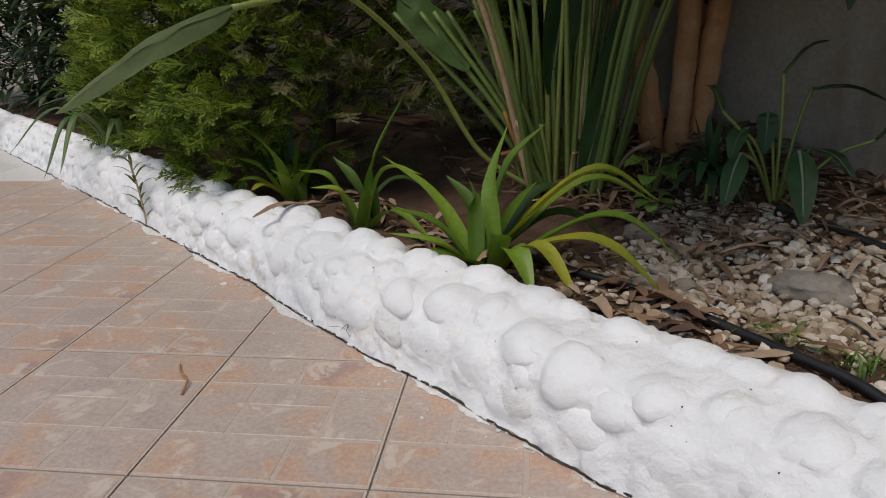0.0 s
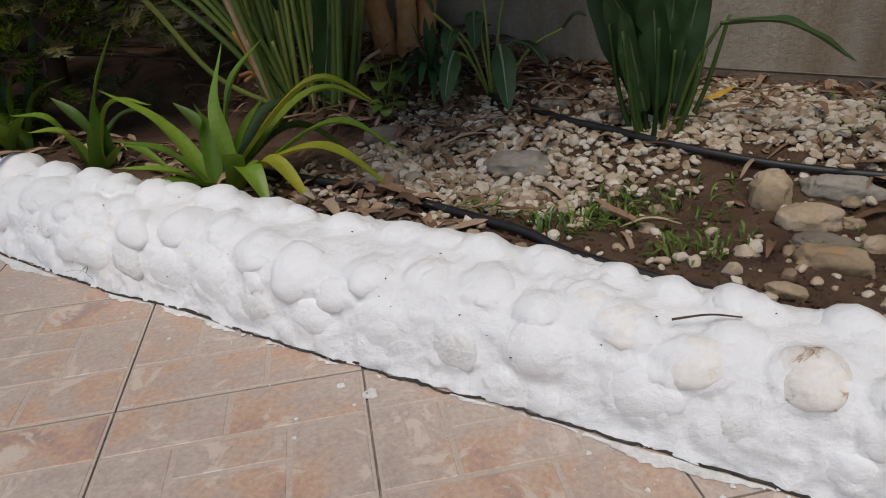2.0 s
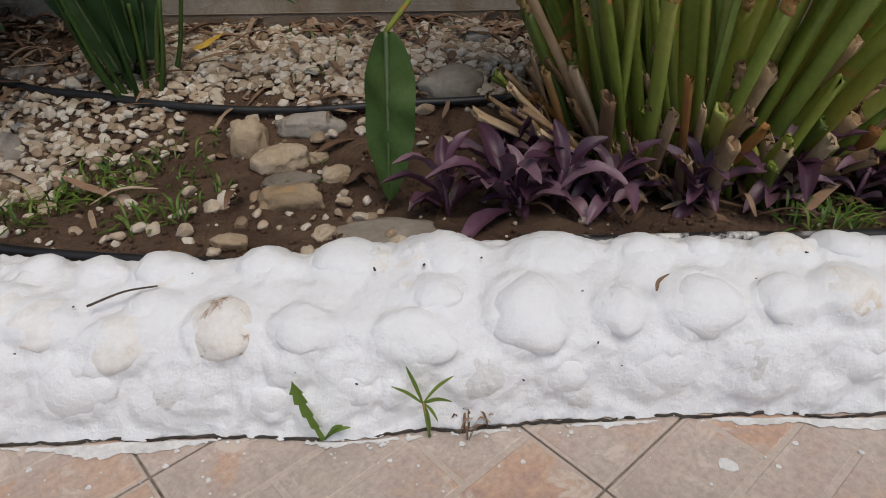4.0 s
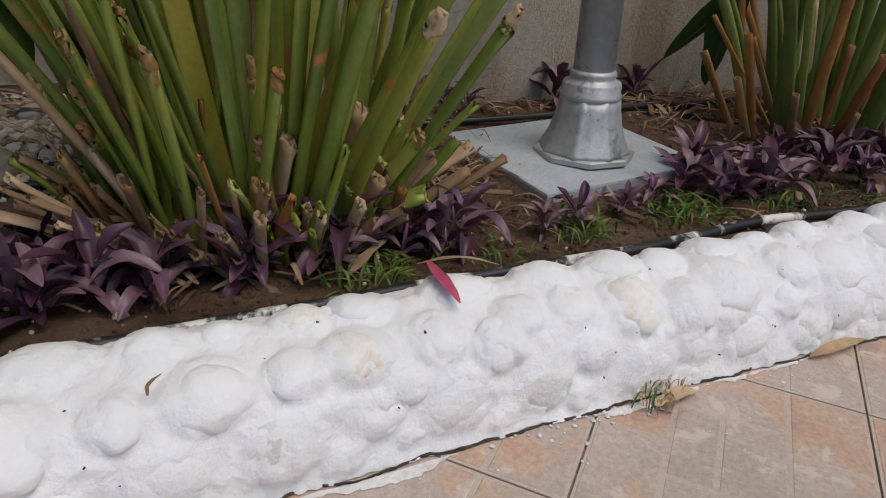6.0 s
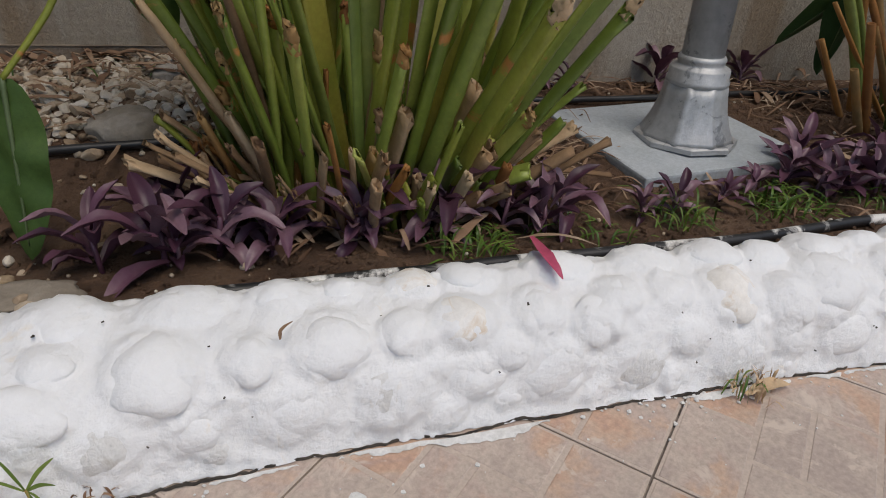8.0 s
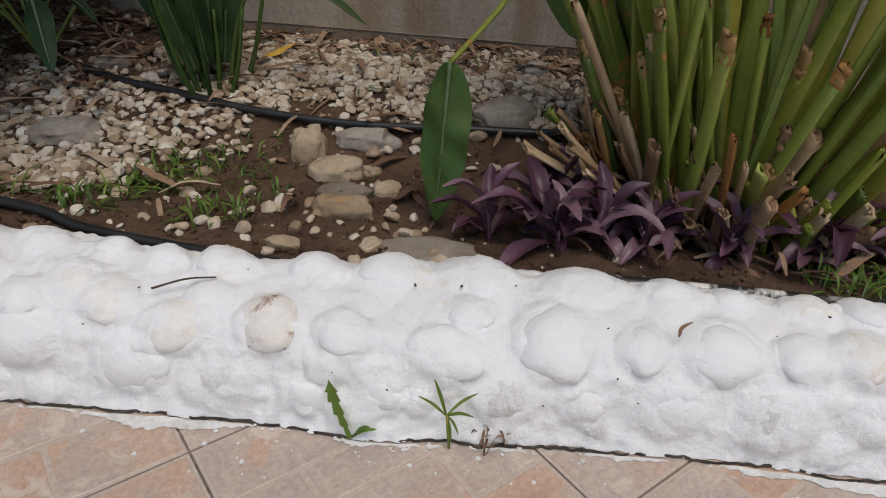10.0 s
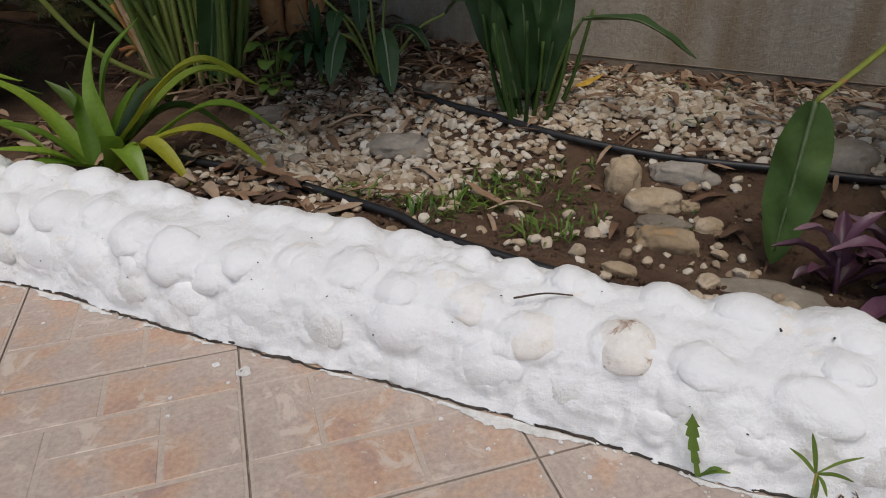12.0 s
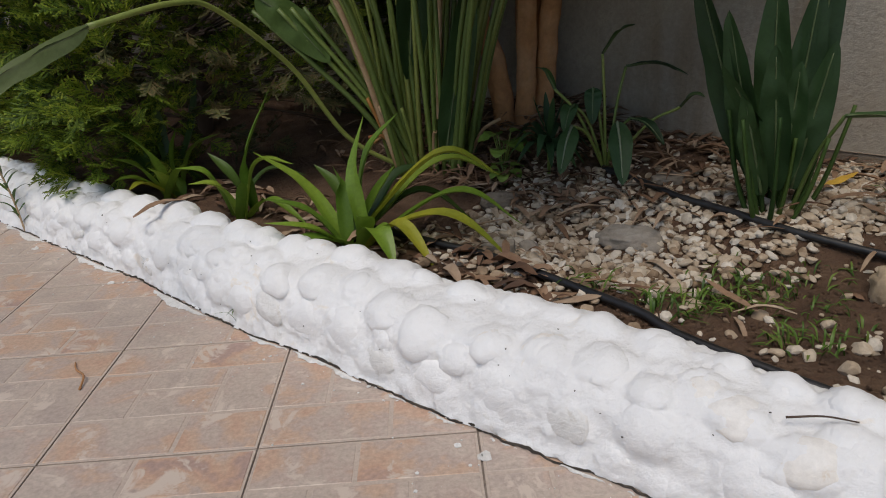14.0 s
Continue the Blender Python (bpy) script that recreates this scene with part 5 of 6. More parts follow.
def herb(x, y, n, size, h, seed):
    q = random.Random(seed)
    ob = thing("broadleaf_herb", ground(x, y), "small green herb with rounded toothed leaves", "plant")
    for k in range(n):
        a = k * 2.4 + seed
        o = Vector((math.cos(a), math.sin(a), 0))
        b = o * size * 0.5 + Vector((0, 0, h * q.uniform(0.6, 1.1)))
        e = b + (o + Vector((0, 0, -0.3))).normalized() * size * q.uniform(0.8, 1.2)
        v, f = ribbon(bez([b, (b + e) / 2 + Vector((0, 0, 0.006)), e], 6), paddle_w(size * 0.42), 0.2, 5, None, 0.2, k)
        leaf = pydata("leaf", v, f, HERB, ob)
        v, f = tube_arrays(bez([Vector((0, 0, -0.01)), b * 0.6, b], 4), [0.002] * 9, 5)
        pydata("stem", v, f, STALK_DARK, leaf)


herb(0.821, 0.629, 11, 0.052, 0.105, 1)
herb(0.819, 0.569, 7, 0.039, 0.045, 2)

PALE_RIB = material("pale_midrib", [(0.3, (0.16, 0.20, 0.12)), (0.7, (0.24, 0.28, 0.18))], 9, 80, 0.5, 0, 0.1, 0.001)
dief = thing("broad_leaved_plant", ground(1.075, 0.523), "dark plant with broad drooping leaves and pale midribs by the wall", "plant")
dief.scale = (0.84, 0.84, 0.84)
pal.scale = (0.86, 0.86, 0.86)
for k, (b, t, w) in enumerate([((-0.01, -0.14, 0.17), (-0.02, -0.25, 0.02), 0.045), ((-0.12, -0.06, 0.15), (-0.17, -0.14, 0.03), 0.04), ((0.05, 0.0, 0.30), (0.22, -0.05, 0.27), 0.03), ((-0.02, 0.0, 0.34), (0.06, -0.04, 0.42), 0.028),
                               ((-0.16, 0.0, 0.25), (-0.22, -0.04, 0.32), 0.022), ((0.05, -0.06, 0.16), (0.12, -0.16, 0.10), 0.03), ((0.20, -0.05, 0.18), (0.26, -0.08, 0.21), 0.03), ((-0.04, 0.02, 0.24), (-0.05, -0.02, 0.14), 0.035), ((-0.10, 0.0, 0.20), (-0.14, -0.05, 0.13), 0.035)]):
    lf = paddle(dief, b, t, w * 0.72, BLADE, 0.02, None if k > 1 else (0.8, -0.3, 0.2), k + 60, "leaf", PALE_RIB if k < 2 else RIB)
    v, f = tube_arrays(bez([Vector((0, 0, -0.02)), Vector(b) * 0.55 + Vector((0, 0, 0.03)), Vector(b)], 6), [0.0045] * 13, 7)
    pydata("stalk", v, f, STALK_DARK, dief)

# ---- purple-leaved ground cover ----
def purple(seed, n, size):
    q = random.Random(seed)
    ob = thing("purple_heart_plant", (0, 0, 0), "low plant with dusky purple pointed leaves in the bed", "plant", "purple ground cover")
    for k in range(n):
        a = k * 2.4 + q.uniform(-0.5, 0.5)
        o = Vector((math.cos(a), math.sin(a), 0))
        h = 0.012 + 0.07 * k / n
        L = size * q.uniform(0.6, 1.25)
        up = q.uniform(0.1, 0.6) + 1.1 * k / n
        b = o * 0.006 + Vector((q.uniform(-0.012, 0.012), q.uniform(-0.012, 0.012), h))
        m = b + (o + Vector((0, 0, up))).normalized() * L * 0.55
        e = m + (o + Vector((q.uniform(-0.3, 0.3), q.uniform(-0.3, 0.3), up - q.uniform(0.3, 1.3)))).normalized() * L * 0.5
        e.z = max(e.z, 0.004)
        v, f = ribbon(bez([b, m, e], 5), lance_w(size * 0.140), 0.7, 5, None, 0.35, k + seed * 7)
        pydata("leaf", v, f, PURPLE, ob)
    v, f = tube_arrays([Vector((0, 0, -0.02)), Vector((0, 0, 0.07))], [0.006, 0.004], 7)
    pydata("stem", v, f, PURPLE, ob)
    return ob


protos_p = [purple(1, 11, 0.105), purple(2, 9, 0.12), purple(3, 13, 0.095), purple(4, 8, 0.085)]
SPOTS = [(1.47, 0.645), (1.523, 0.675), (1.56, 0.74), (1.62, 0.67), (1.606, 0.775), (1.69, 0.67), (1.80, 0.70), (1.84, 0.735), (1.95, 0.705), (1.985, 0.738), (2.05, 0.75), (2.078, 0.72), (2.14, 0.705), (2.18, 0.75), (2.34, 0.725), (2.41, 0.74), (2.53, 0.765), (2.62, 0.79),
         (2.70, 0.835), (2.74, 0.78), (2.785, 0.766), (2.85, 0.83), (2.92, 0.80), (2.97, 0.86), (3.03, 0.84), (3.08, 0.79), (3.12, 0.88), (3.18, 0.813), (3.25, 0.86), (3.30, 0.79), (3.40, 0.82), (3.5, 0.80), (2.80, 0.87), (2.88, 0.76), (3.15, 0.76), (2.40, 1.40), (2.46, 1.37), (2.76, 1.41), (3.0, 1.40), (1.72, 0.735), (1.55, 0.645)]
rp = random.Random(8)
for k, (p, q) in enumerate(SPOTS):
    src = protos_p[k % 4]
    loc = P(p + rp.uniform(-0.02, 0.02), q + rp.uniform(-0.02, 0.02), 0)
    loc.z = z_at(loc.x, loc.y)
    small = 0.92 if 1.6 < p < 2.25 else 0.62 if 2.25 < p < 2.68 else 0.9
    m = Matrix.Translation(loc) @ pose(0, 0, 0, rp.uniform(-12, 12), rp.uniform(-12, 12), rp.uniform(0, 360)) @ Matrix.Scale(rp.uniform(0.8, 1.15) * small, 4)
    if k < 4:
        src.matrix_basis = m
    else:
        cp = copy_thing(src, m)

# ---- rocks ----


def rock(p, q, a, b, c, mat, label, turn, seed, name="rock", sink=0.35):
    bm = bmesh.new()
    bmesh.ops.create_icosphere(bm, subdivisions=4, radius=1)
    o = Vector((seed * 3.7, 0, 0))
    for v in bm.verts:
        v.co *= 1 + 0.34 * noise.noise(v.co * 1.1 + o) + 0.20 * noise.noise(v.co * 2.4 + o) + 0.08 * noise.noise(v.co * 5.5 + o) + 0.03 * noise.noise(v.co * 13 + o)
        v.co = Vector((math.copysign(abs(v.co.x) ** 0.8, v.co.x), math.copysign(abs(v.co.y) ** 0.8, v.co.y), math.copysign(abs(v.co.z) ** 0.75, v.co.z)))
        v.co = Vector((v.co.x * a, v.co.y * b, v.co.z * c))
    ob = link(name, bm, mat)
    loc = P(p, q, 0)
    ob.matrix_world = Matrix.Translation((loc.x, loc.y, bed(p, q) + c * (1 - 2 * sink))) @ pose(0, 0, 0, 0, 0, turn)
    return tagged(ob, label, "rock")


rock(1.088, 0.895, 0.036, 0.032, 0.040, ROCK, "upright pale limestone lump by the hose", -20, 1)
rock(1.190, 0.945, 0.060, 0.028, 0.022, ROCK_GREY, "flat grey stone lying by the hose", -40, 2)
rock(1.162, 0.845, 0.047, 0.034, 0.026, ROCK, "pale yellowish stone on the bare soil", -35, 3)
rock(1.212, 0.698, 0.050, 0.032, 0.024, ROCK, "flat ochre stone on the bare soil", -35, 4)
rock(1.263, 0.805, 0.026, 0.019, 0.012, ROCK, "small flat pale stone on the soil", -10, 5)
rock(1.222, 0.858, 0.018, 0.015, 0.011, ROCK, "small pale pebble beside a larger stone", 10, 15)
rock(1.192, 0.770, 0.046, 0.030, 0.012, ROCK_GREY, "flat grey-brown stone half sunk in soil", -35, 16)
rock(1.448, 1.045, 0.062, 0.042, 0.030, ROCK_GREY, "grey-brown stone block by the big plant", -40, 6)
rock(1.50, 1.32, 0.040, 0.028, 0.02, ROCK_GREY, "grey stone in the gravel by the wall", -40, 17)
rock(1.38, 0.585, 0.070, 0.034, 0.012, ROCK_GREY, "flat dark stone lying behind the border", -42, 7, sink=0.5)
rock(1.175, 0.535, 0.026, 0.015, 0.012, ROCK, "small ochre stone behind the border", -50, 8)
rock(1.292, 0.570, 0.019, 0.013, 0.011, ROCK, "small pale stone behind the border", 20, 9)
rock(0.600, 0.875, 0.068, 0.045, 0.024, ROCK_GREY, "flat grey-brown rock amid the gravel", -30, 10)
rock(0.437, 0.725, 0.024, 0.018, 0.022, ROCK_GREY, "round brown stone beside a grey tile end", 0, 11)
rock(0.567, 1.118, 0.040, 0.024, 0.016, ROCK_GREY, "brown stone by the end of the hose", 0, 12)
rock(0.22, 0.90, 0.05, 0.035, 0.026, ROCK_GREY, "dark grey stone behind the lily", 0, 13)
rock(1.342, 0.640, 0.014, 0.011, 0.009, ROCK, "tiny pale pebble on soil", 0, 18)
rock(1.655, 0.632, 0.010, 0.008, 0.007, ROCK, "small white pebble on the soil", 0, 19)
bm = bmesh.new()
box(bm, (-0.036, -0.016, -0.02), (0.036, 0.016, 0.019), 0.005)
ob = link("broken_brick", bm, ROCK_GREY, None, "", False)
c = P(0.405, 0.66)
ob.matrix_world = Matrix.Translation((c.x, c.y, bed(0.405, 0.66) + 0.010)) @ pose(0, 0, 0, 4, -3, -12)
tagged(ob, "grey broken brick end beside the hose", "brick")

# ---- gravel ----
rg = random.Random(17)
peb = []
for k in range(10):
    bm = bmesh.new()
    bmesh.ops.create_icosphere(bm, subdivisions=2, radius=1)
    for v in bm.verts:
        v.co *= 1 + 0.30 * noise.noise(v.co * 1.2 + Vector((k * 9, 0, 0)))
    for c in range(9):
        n = Vector((rg.uniform(-1, 1), rg.uniform(-1, 1), rg.uniform(-1, 1))).normalized()
        far = rg.uniform(0.50, 0.78)
        for v in bm.verts:
            if v.co.dot(n) > far:
                v.co -= n * (v.co.dot(n) - far) * 0.92
    bm.verts.ensure_lookup_table()
    peb.append((np.array([tuple(v.co) for v in bm.verts]), [tuple(v.index for v in f.verts) for f in bm.faces]))
    bm.free()


def density(p, q):
    back = smooth((q - 0.97) / 0.10) * smooth((p - 0.55) / 0.15) * smooth((1.85 - p) / 0.2)
    left = smooth((p - 0.16) / 0.12) * smooth((0.92 - p + (q - 0.8) * 0.6) / 0.20) * smooth((q - 0.57 - 0.25 * max(0, p - 0.55)) / 0.10) * smooth((1.12 - q) / 0.12)
    fade = 0.75 + 0.5 * noise.noise(Vector((p * 5, q * 5, 1)))
    rim = 0.30 * smooth((p - 0.15) / 0.15) * smooth((0.75 - p) / 0.15) * smooth((0.62 - q) / 0.05)
    return max(back, 0.72 * left, rim) * fade + 0.035 * smooth((p - 0.1) / 0.1) * smooth((1.55 - p) / 0.2)


grav = Heap()
tries = 0
while tries < 24000:
    tries += 1
    p, q = rg.uniform(0.05, 2.2), rg.uniform(0.47, 1.445)
    if rg.random() > density(p, q):
        continue
    s = rg.choice((0.005, 0.006, 0.008, 0.009, 0.010, 0.012, 0.014)) * rg.uniform(0.8, 1.2)
    pv, pf = rg.choice(peb)
    sc = np.array((s * rg.uniform(0.9, 1.35), s * rg.uniform(0.8, 1.1), s * rg.uniform(0.5, 0.85)))
    rot = np.array(Euler((rg.uniform(-0.5, 0.5), rg.uniform(-0.5, 0.5), rg.uniform(0, 6.3))).to_matrix())
    loc = P(p, q, bed(p, q) + s * rg.uniform(0.1, 0.75))
    w = (pv * sc) @ rot.T + np.array(tuple(loc))
    grav.add([Vector(x) for x in w], pf)
tagged(grav.link("gravel", [PEBBLE], None, "", False), "white and beige angular gravel strewn over the bed", "gravel", kind="stuff")

# ---- crumbs of earth and grit ----
crumbs = Heap()
re_ = random.Random(51)
small_peb = []
for k in range(4):
    bm = bmesh.new()
    bmesh.ops.create_icosphere(bm, subdivisions=1, radius=1)
    for v in bm.verts:
        v.co *= 1 + 0.5 * noise.noise(v.co * 1.3 + Vector((k * 5, 2, 0)))
    bm.verts.ensure_lookup_table()
    small_peb.append((np.array([tuple(v.co) for v in bm.verts]), [tuple(v.index for v in f.verts) for f in bm.faces]))
    bm.free()
for k in range(7500):
    p, q = re_.uniform(0.55, 3.5), 0.50 + 0.93 * re_.random() ** 1.5
    size = re_.choice((0.0016, 0.002, 0.0026, 0.0034, 0.005))
    pv, pf = re_.choice(small_peb)
    rot = np.array(Euler((re_.uniform(0, 6), re_.uniform(0, 6), re_.uniform(0, 6))).to_matrix())
    w = (pv * size) @ rot.T + np.array(tuple(P(p, q, bed(p, q) + size * re_.uniform(0.0, 0.8))))
    crumbs.add([Vector(x) for x in w], pf, 1 if re_.random() < 0.06 else 0)
tagged(crumbs.link("soil_crumbs", [SOIL, PEBBLE]), "small brown crumbs of earth and pale grit", "soil", kind="stuff")

# ---- dry leaves on the bed ----
lit = Heap()


def dry_leaf(heap, p, q, L, w, a, r, lift=0.006):
    o = Vector((math.cos(a), math.sin(a), 0))
    c = P(p, q, bed(p, q) + lift)
    m = c + o * L * 0.5 + Vector((0, 0, r.uniform(0.0, 0.018)))
    e = c + o * L + Vector((0, 0, r.uniform(-0.004, 0.012)))
    heap.add(*ribbon(bez([c, m, e], 4), lance_w(w), r.uniform(-0.6, 0.9), 3, None, 0.5, r.random() * 50))


for k in range(130):
    p, q = rg.uniform(-0.6, 0.66), rg.uniform(0.45, 0.60)
    dry_leaf(lit, p, q, rg.uniform(0.03, 0.10), rg.choice((0.003, 0.006, 0.010, 0.013)), rg.gauss(-0.8, 0.7), rg, rg.uniform(0.003, 0.010))
for k in range(1600):
    z = 2 + k % 8
    if z < 7:
        p, q = rg.gauss(0.08, 0.30), rg.uniform(0.92, 1.42)
    elif z < 8:
        p, q = rg.uniform(0.5, 1.9), rg.uniform(1.32, 1.45)
    elif z < 9:
        p, q = rg.uniform(1.5, 3.4), rg.uniform(0.62, 1.43)
    else:
        p, q = rg.uniform(0.1, 1.6), rg.uniform(0.55, 1.4)
    if abs(p - 2.59) < 0.30 and abs(q - 1.06) < 0.28 or 0.72 < p < 1.55 and q < 0.97 and rg.random() < 0.8:
        continue
    dry_leaf(lit, p, q, rg.uniform(0.03, 0.14), rg.choice((0.002, 0.003, 0.004, 0.006, 0.008)), rg.uniform(0, 6.3), rg, rg.uniform(0.004, 0.02))
for k in range(420):
    p, q = rg.uniform(2.05, 3.4), rg.uniform(0.9, 1.43)
    if abs(p - 2.59) < 0.30 and abs(q - 1.06) < 0.28:
        continue
    dry_leaf(lit, p, q, rg.uniform(0.05, 0.16), rg.uniform(0.0012, 0.003), rg.gauss(-0.3, 0.8), rg, rg.uniform(0.004, 0.012))
rw = random.Random(31)
for k in range(260):
    p, q = rw.gauss(2.22, 0.07), rw.uniform(0.74, 1.4)
    dry_leaf(lit, p, q, rw.uniform(0.03, 0.11), rw.uniform(0.001, 0.0028), rw.uniform(0, 6.3), rw, rw.uniform(0.004, 0.014))
for k in range(110):
    a = rg.uniform(0, 6.3)
    d = rg.uniform(0.9, 1.5)
    dry_leaf(lit, 1.885 + 0.22 * d * math.cos(a), 0.93 + 0.20 * d * math.sin(a), rg.uniform(0.04, 0.09), rg.uniform(0.003, 0.007), rg.uniform(0, 6.3), rg, rg.uniform(0.004, 0.015))
tagged(lit.link("leaf_litter", [LITTER]), "brown dry leaves and straw lying over the bed", "leaf litter", kind="stuff")

h = Heap()
dry_leaf(h, 0.885, 1.20, 0.10, 0.011, radians(20), rg, 0.022)
tagged(h.link("fallen_leaf", [YELLOW]), "bright yellow fallen leaf on the gravel", "leaf")
h = Heap()
c = P(2.08, 0.86, bed(2.08, 0.86) + 0.035)
v, f = stalk_tube(bez([c, c + Vector((0.09, -0.10, 0.006)), c + Vector((0.15, -0.19, 0.0))], 6), 0.009, 0.5, 0.8)
tagged(pydata("dead_stalk", v, f, DRY), "pale dry stalk lying beside the big plant", "stalk")

# ---- grass and weeds ----
gr = Heap()
for (p, q, n, rad, hh) in [(0.812, 0.637, 70, 0.045, 0.045), (0.88, 0.74, 50, 0.05, 0.04), (0.906, 0.778, 50, 0.05, 0.04), (1.028, 0.628, 45, 0.035, 0.045), (0.842, 0.809, 40, 0.06, 0.035), (0.974, 0.87, 35, 0.05, 0.035), (0.648, 0.62, 25, 0.03, 0.045), (1.03, 0.734, 30, 0.05, 0.03), (1.21, 0.80, 12, 0.03, 0.03),
                          (2.40, 0.72, 70, 0.05, 0.06), (2.60, 0.72, 50, 0.05, 0.05), (2.667, 0.745, 80, 0.05, 0.06), (2.874, 0.716, 50, 0.05, 0.05), (1.99, 0.66, 60, 0.045, 0.05), (2.05, 0.67, 30, 0.04, 0.045), (2.22, 0.66, 35, 0.05, 0.04), (3.05, 0.70, 30, 0.06, 0.05), (1.12, 1.2, 14, 0.1, 0.05), (1.3, 1.42, 12, 0.15, 0.05)]:
    for k in range(n):
        a, d = rg.uniform(0, 6.3), 1.5 * rad * math.sqrt(rg.random())
        pp, qq = p + d * math.cos(a), q + d * math.sin(a)
        b = P(pp, qq, bed(pp, qq) - 0.003)
        o = Vector((rg.uniform(-1, 1), rg.uniform(-1, 1), 0)) * hh * 0.9
        L = hh * rg.uniform(0.15, 0.9)
        gr.add(*ribbon(bez([b, b + o * 0.35 + Vector((0, 0, L * 0.7)), b + o + Vector((0, 0, L * 0.8))], 3), lance_w(rg.uniform(0.0010, 0.0022)), 0.3, 3))
tagged(gr.link("grass", [GRASS]), "thin green grass and weeds sprouting in the soil", "grass", kind="stuff")

w1 = thing("dandelion_weed", P(1.34, 0.284, 0.004), "toothed green weed leaf growing from the crack", "weed")
path = bez([P(0, 0, 0), P(-0.013, -0.003, 0.05), P(-0.020, -0.006, 0.092)], 16)
v, f = ribbon(path, lambda t: 0.0085 * (0.45 + 0.55 * (1 - (t * 5) % 1.0)) * (0.35 + 0.85 * t) * min(1, (1 - t) * 4.5) + 0.0005, 0.3, 3, (0.7, -0.6, 0.2))
pydata("leaf", v, f, HERB, w1)
for ex, ey in ((0.018, -0.013), (0.022, -0.022)):
    v, f = ribbon(bez([(0, 0, 0.0), (ex * 0.5, ey * 0.5, 0.015), (ex, ey, 0.014 + ex * 0.3)], 6), lance_w(0.0032), 0.2, 3)
    pydata("leaf", v, f, HERB, w1)
w2 = thing("star_weed", P(1.454, 0.294, 0.002), "thin weed with a star of narrow leaves at the crack", "weed")
for ep, eq, ez in ((-0.036, -0.004, 0.078), (-0.020, 0.0, 0.102), (0.028, -0.004, 0.094), (0.026, -0.012, 0.066), (0.010, -0.006, 0.030), (0.002, -0.004, 0.014)):
    b = P(-0.005, 0, 0.05)
    e = P(ep, eq, ez)
    v, f = ribbon(bez([b, (b + e) / 2 + Vector((0, 0, 0.004)), e], 6), lance_w(0.0023), 0.3, 3, P(0.3, -0.2, 1))
    pydata("leaf", v, f, HERB, w2)
v, f = tube_arrays([Vector((0, 0, 0)), P(-0.005, 0, 0.052)], [0.0018, 0.0015], 6)
pydata("stem", v, f, STALK, w2)


def tuft(x, y, n, hh, label, mat, seed, sp=0.02):
    q = random.Random(seed)
    hp = Heap()
    for k in range(n):
        b = Vector((x + q.uniform(-sp, sp), y - q.uniform(-sp, sp), 0.001))
        o = Vector((q.uniform(-1, 1), q.uniform(-1, 1), 0)) * hh * 0.6
        hp.add(*ribbon(bez([b, b + o * 0.4 + Vector((0, 0, hh * 0.6)), b + o + Vector((0, 0, hh * q.uniform(0.4, 1)))], 3), lance_w(0.0011), 0.3, 3))
    tagged(hp.link("grass_tuft", [mat]), label, "weed")


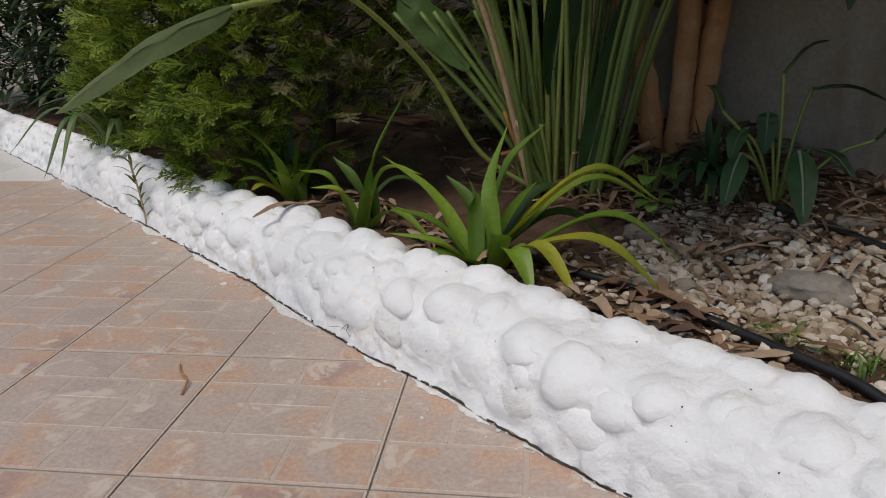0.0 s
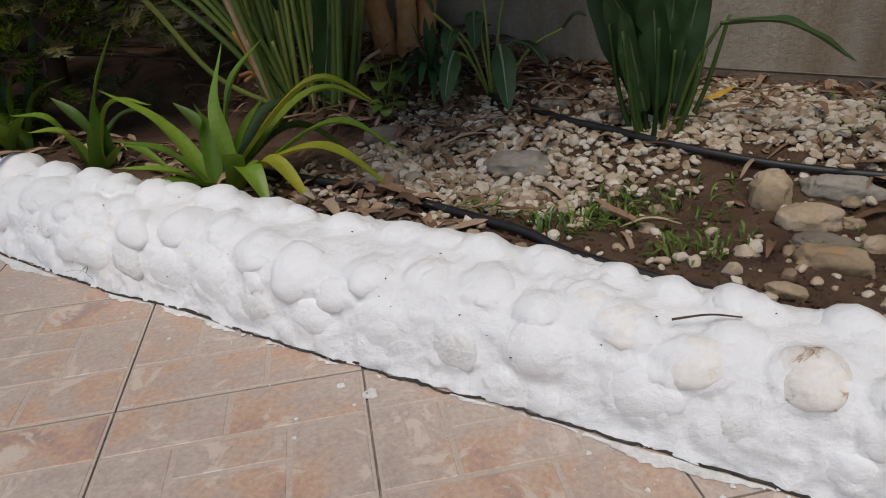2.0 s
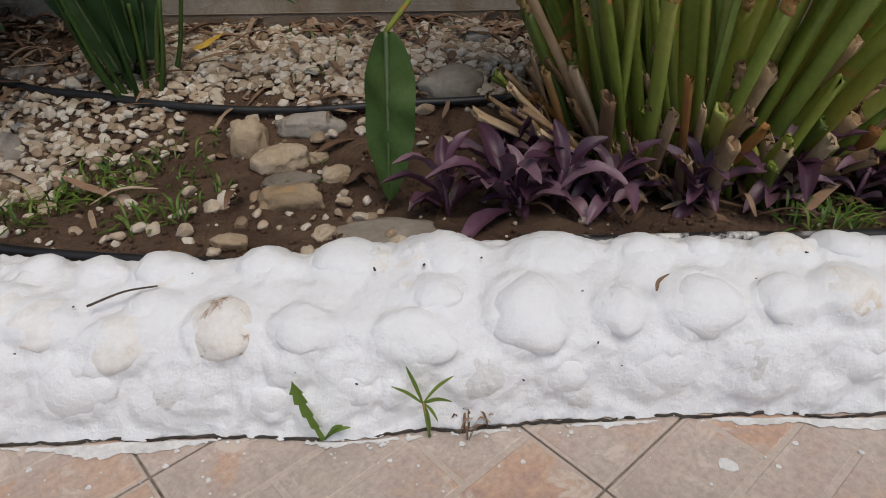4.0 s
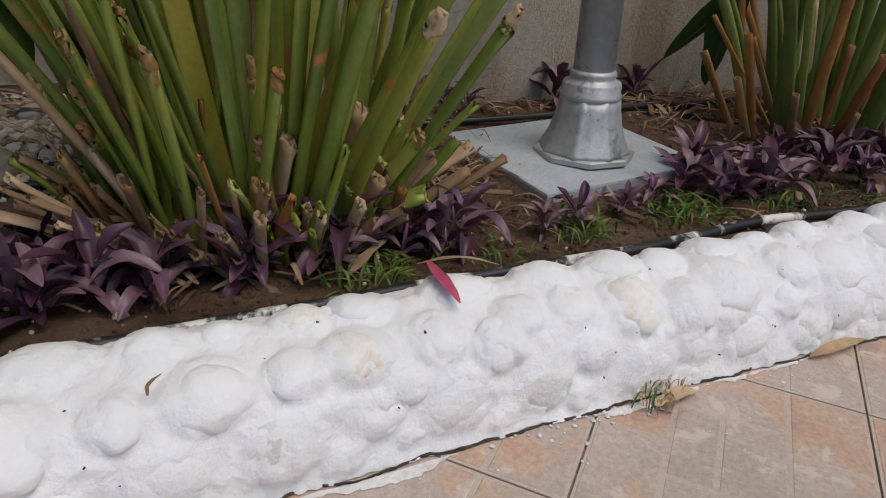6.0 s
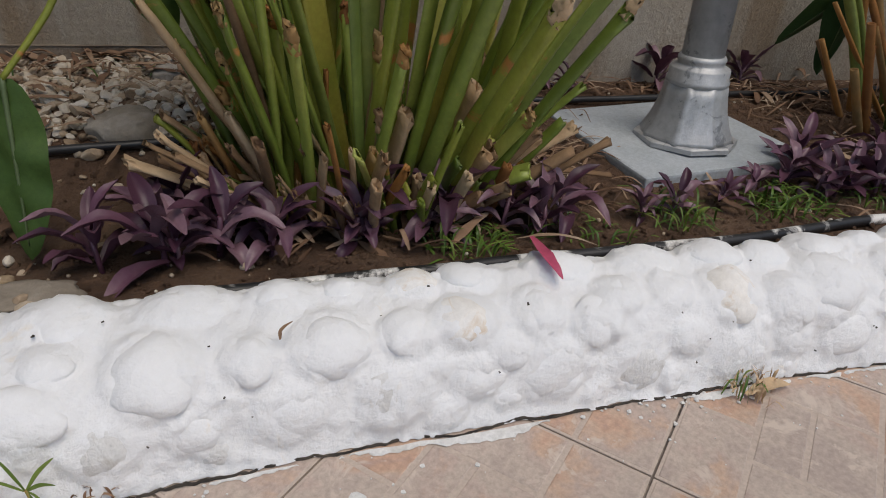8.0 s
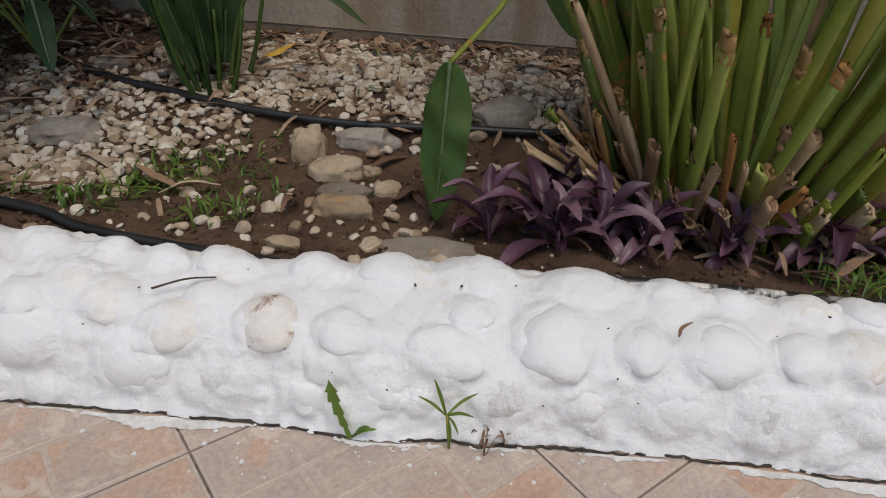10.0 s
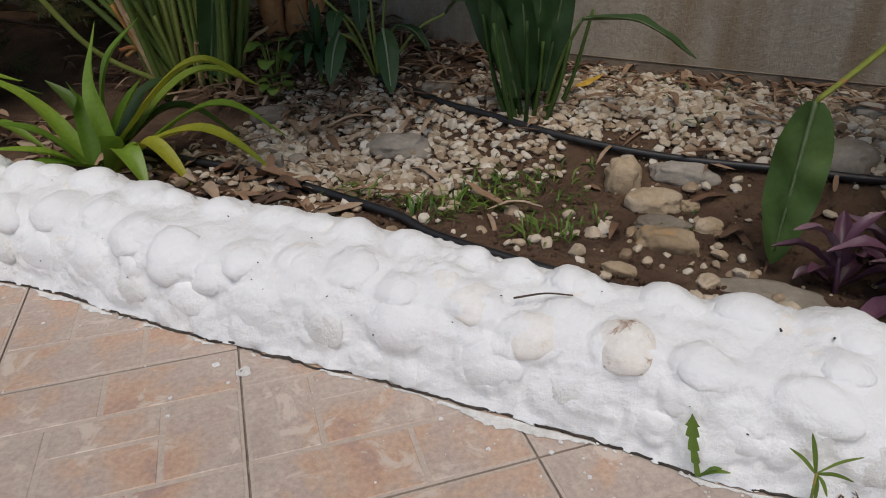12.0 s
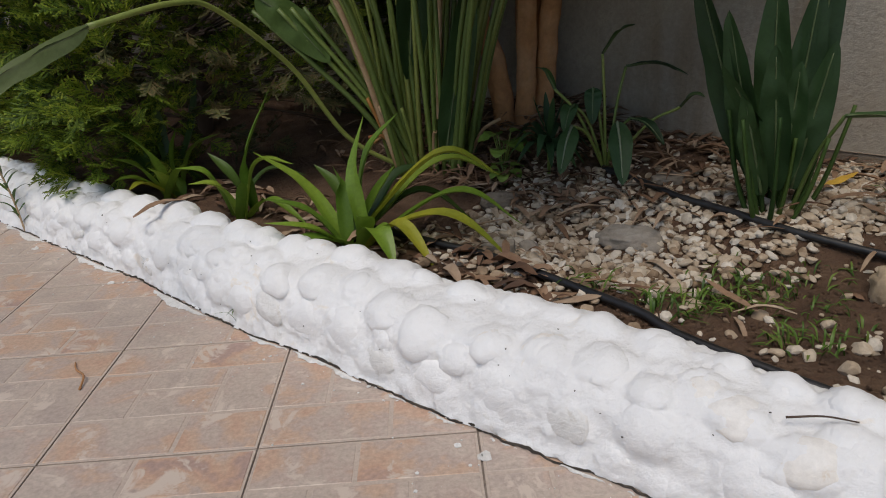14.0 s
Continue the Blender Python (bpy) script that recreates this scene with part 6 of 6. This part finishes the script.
tuft(1.282, -0.838, 22, 0.03, "dry brown grass tuft in the crack", LITTER, 1)
tuft(1.875, -1.385, 40, 0.034, "brown and green grass tuft in the crack", DRY, 2, 0.03)
tuft(1.855, -1.378, 10, 0.04, "green grass tuft at the crack", GRASS, 3)
tuft(0.214, 0.072, 12, 0.06, "thin green grass tuft at the crack", GRASS, 4, 0.012)
tuft(-0.048, 0.325, 8, 0.07, "thin green weed at the crack", GRASS, 5, 0.012)
w3 = thing("tall_weed", (-0.59, 0.758, 0), "thin upright weed growing from the crack", "weed")
v, f = tube_arrays(bez([(0, 0, 0), (-0.005, 0.0, 0.10), (-0.02, 0.0, 0.2)], 5), [0.003] * 11, 6)
pydata("stem", v, f, DRY, w3)
for k in range(16):
    a = k * 2.4
    b = Vector((-0.001 * k, 0, 0.03 + 0.0105 * k))
    e = b + Vector((math.cos(a) * 0.05, math.sin(a) * 0.05, 0.03))
    v, f = ribbon(bez([b, (b + e) / 2 + Vector((0, 0, 0.006)), e], 4), lance_w(0.004), 0.3, 3)
    pydata("leaf", v, f, LILY_DARK, w3)

# ---- small things on the border and the paving ----


def twig(points, r, mat, label, name="twig"):
    path = bez(points, 5)
    v, f = tube_arrays(path, [r * (1 - 0.4 * i / len(path)) for i in range(len(path))], 6)
    return tagged(pydata(name, v, f, mat), label, "twig")


twig([(1.013, -0.517, 0.131), (1.05, -0.531, 0.139), (1.082, -0.545, 0.138)], 0.0015, TWIG, "thin dark twig lying on the white stones")
twig([(-0.023, -0.135, 0.003), (-0.03, -0.10, 0.009), (-0.055, -0.075, 0.008), (-0.074, -0.04, 0.003)], 0.0022, BARK, "short curved brown twig on the paving")


def leaf_on(points, w, mat, label):
    v, f = ribbon(bez(points, 6), lance_w(w), 0.5, 3, None, 0.3, w * 999)
    return tagged(pydata("fallen_leaf", v, f, mat), label, "leaf")


leaf_on([(1.822, -1.064, 0.15), (1.769, -1.11, 0.16), (1.748, -1.142, 0.15)], 0.008, PINK, "narrow pink leaf lying over the white border")
leaf_on([(1.466, -0.93, 0.138), (1.471, -0.928, 0.147), (1.487, -0.93, 0.15)], 0.0018, LITTER, "tiny curled brown leaf on a white stone")
leaf_on([(-0.075, 0.343, 0.155), (-0.035, 0.400, 0.166), (0.015, 0.444, 0.158)], 0.011, LITTER, "dry brown leaf lying on the white stones")
leaf_on([(1.853, -1.388, 0.006), (1.885, -1.412, 0.012), (1.912, -1.436, 0.006)], 0.010, DRY, "dry tan leaf lying along the crack")
leaf_on([(2.076, -1.583, 0.006), (2.12, -1.625, 0.012), (2.169, -1.664, 0.006)], 0.010, DRY, "dry tan leaf at the foot of the border")
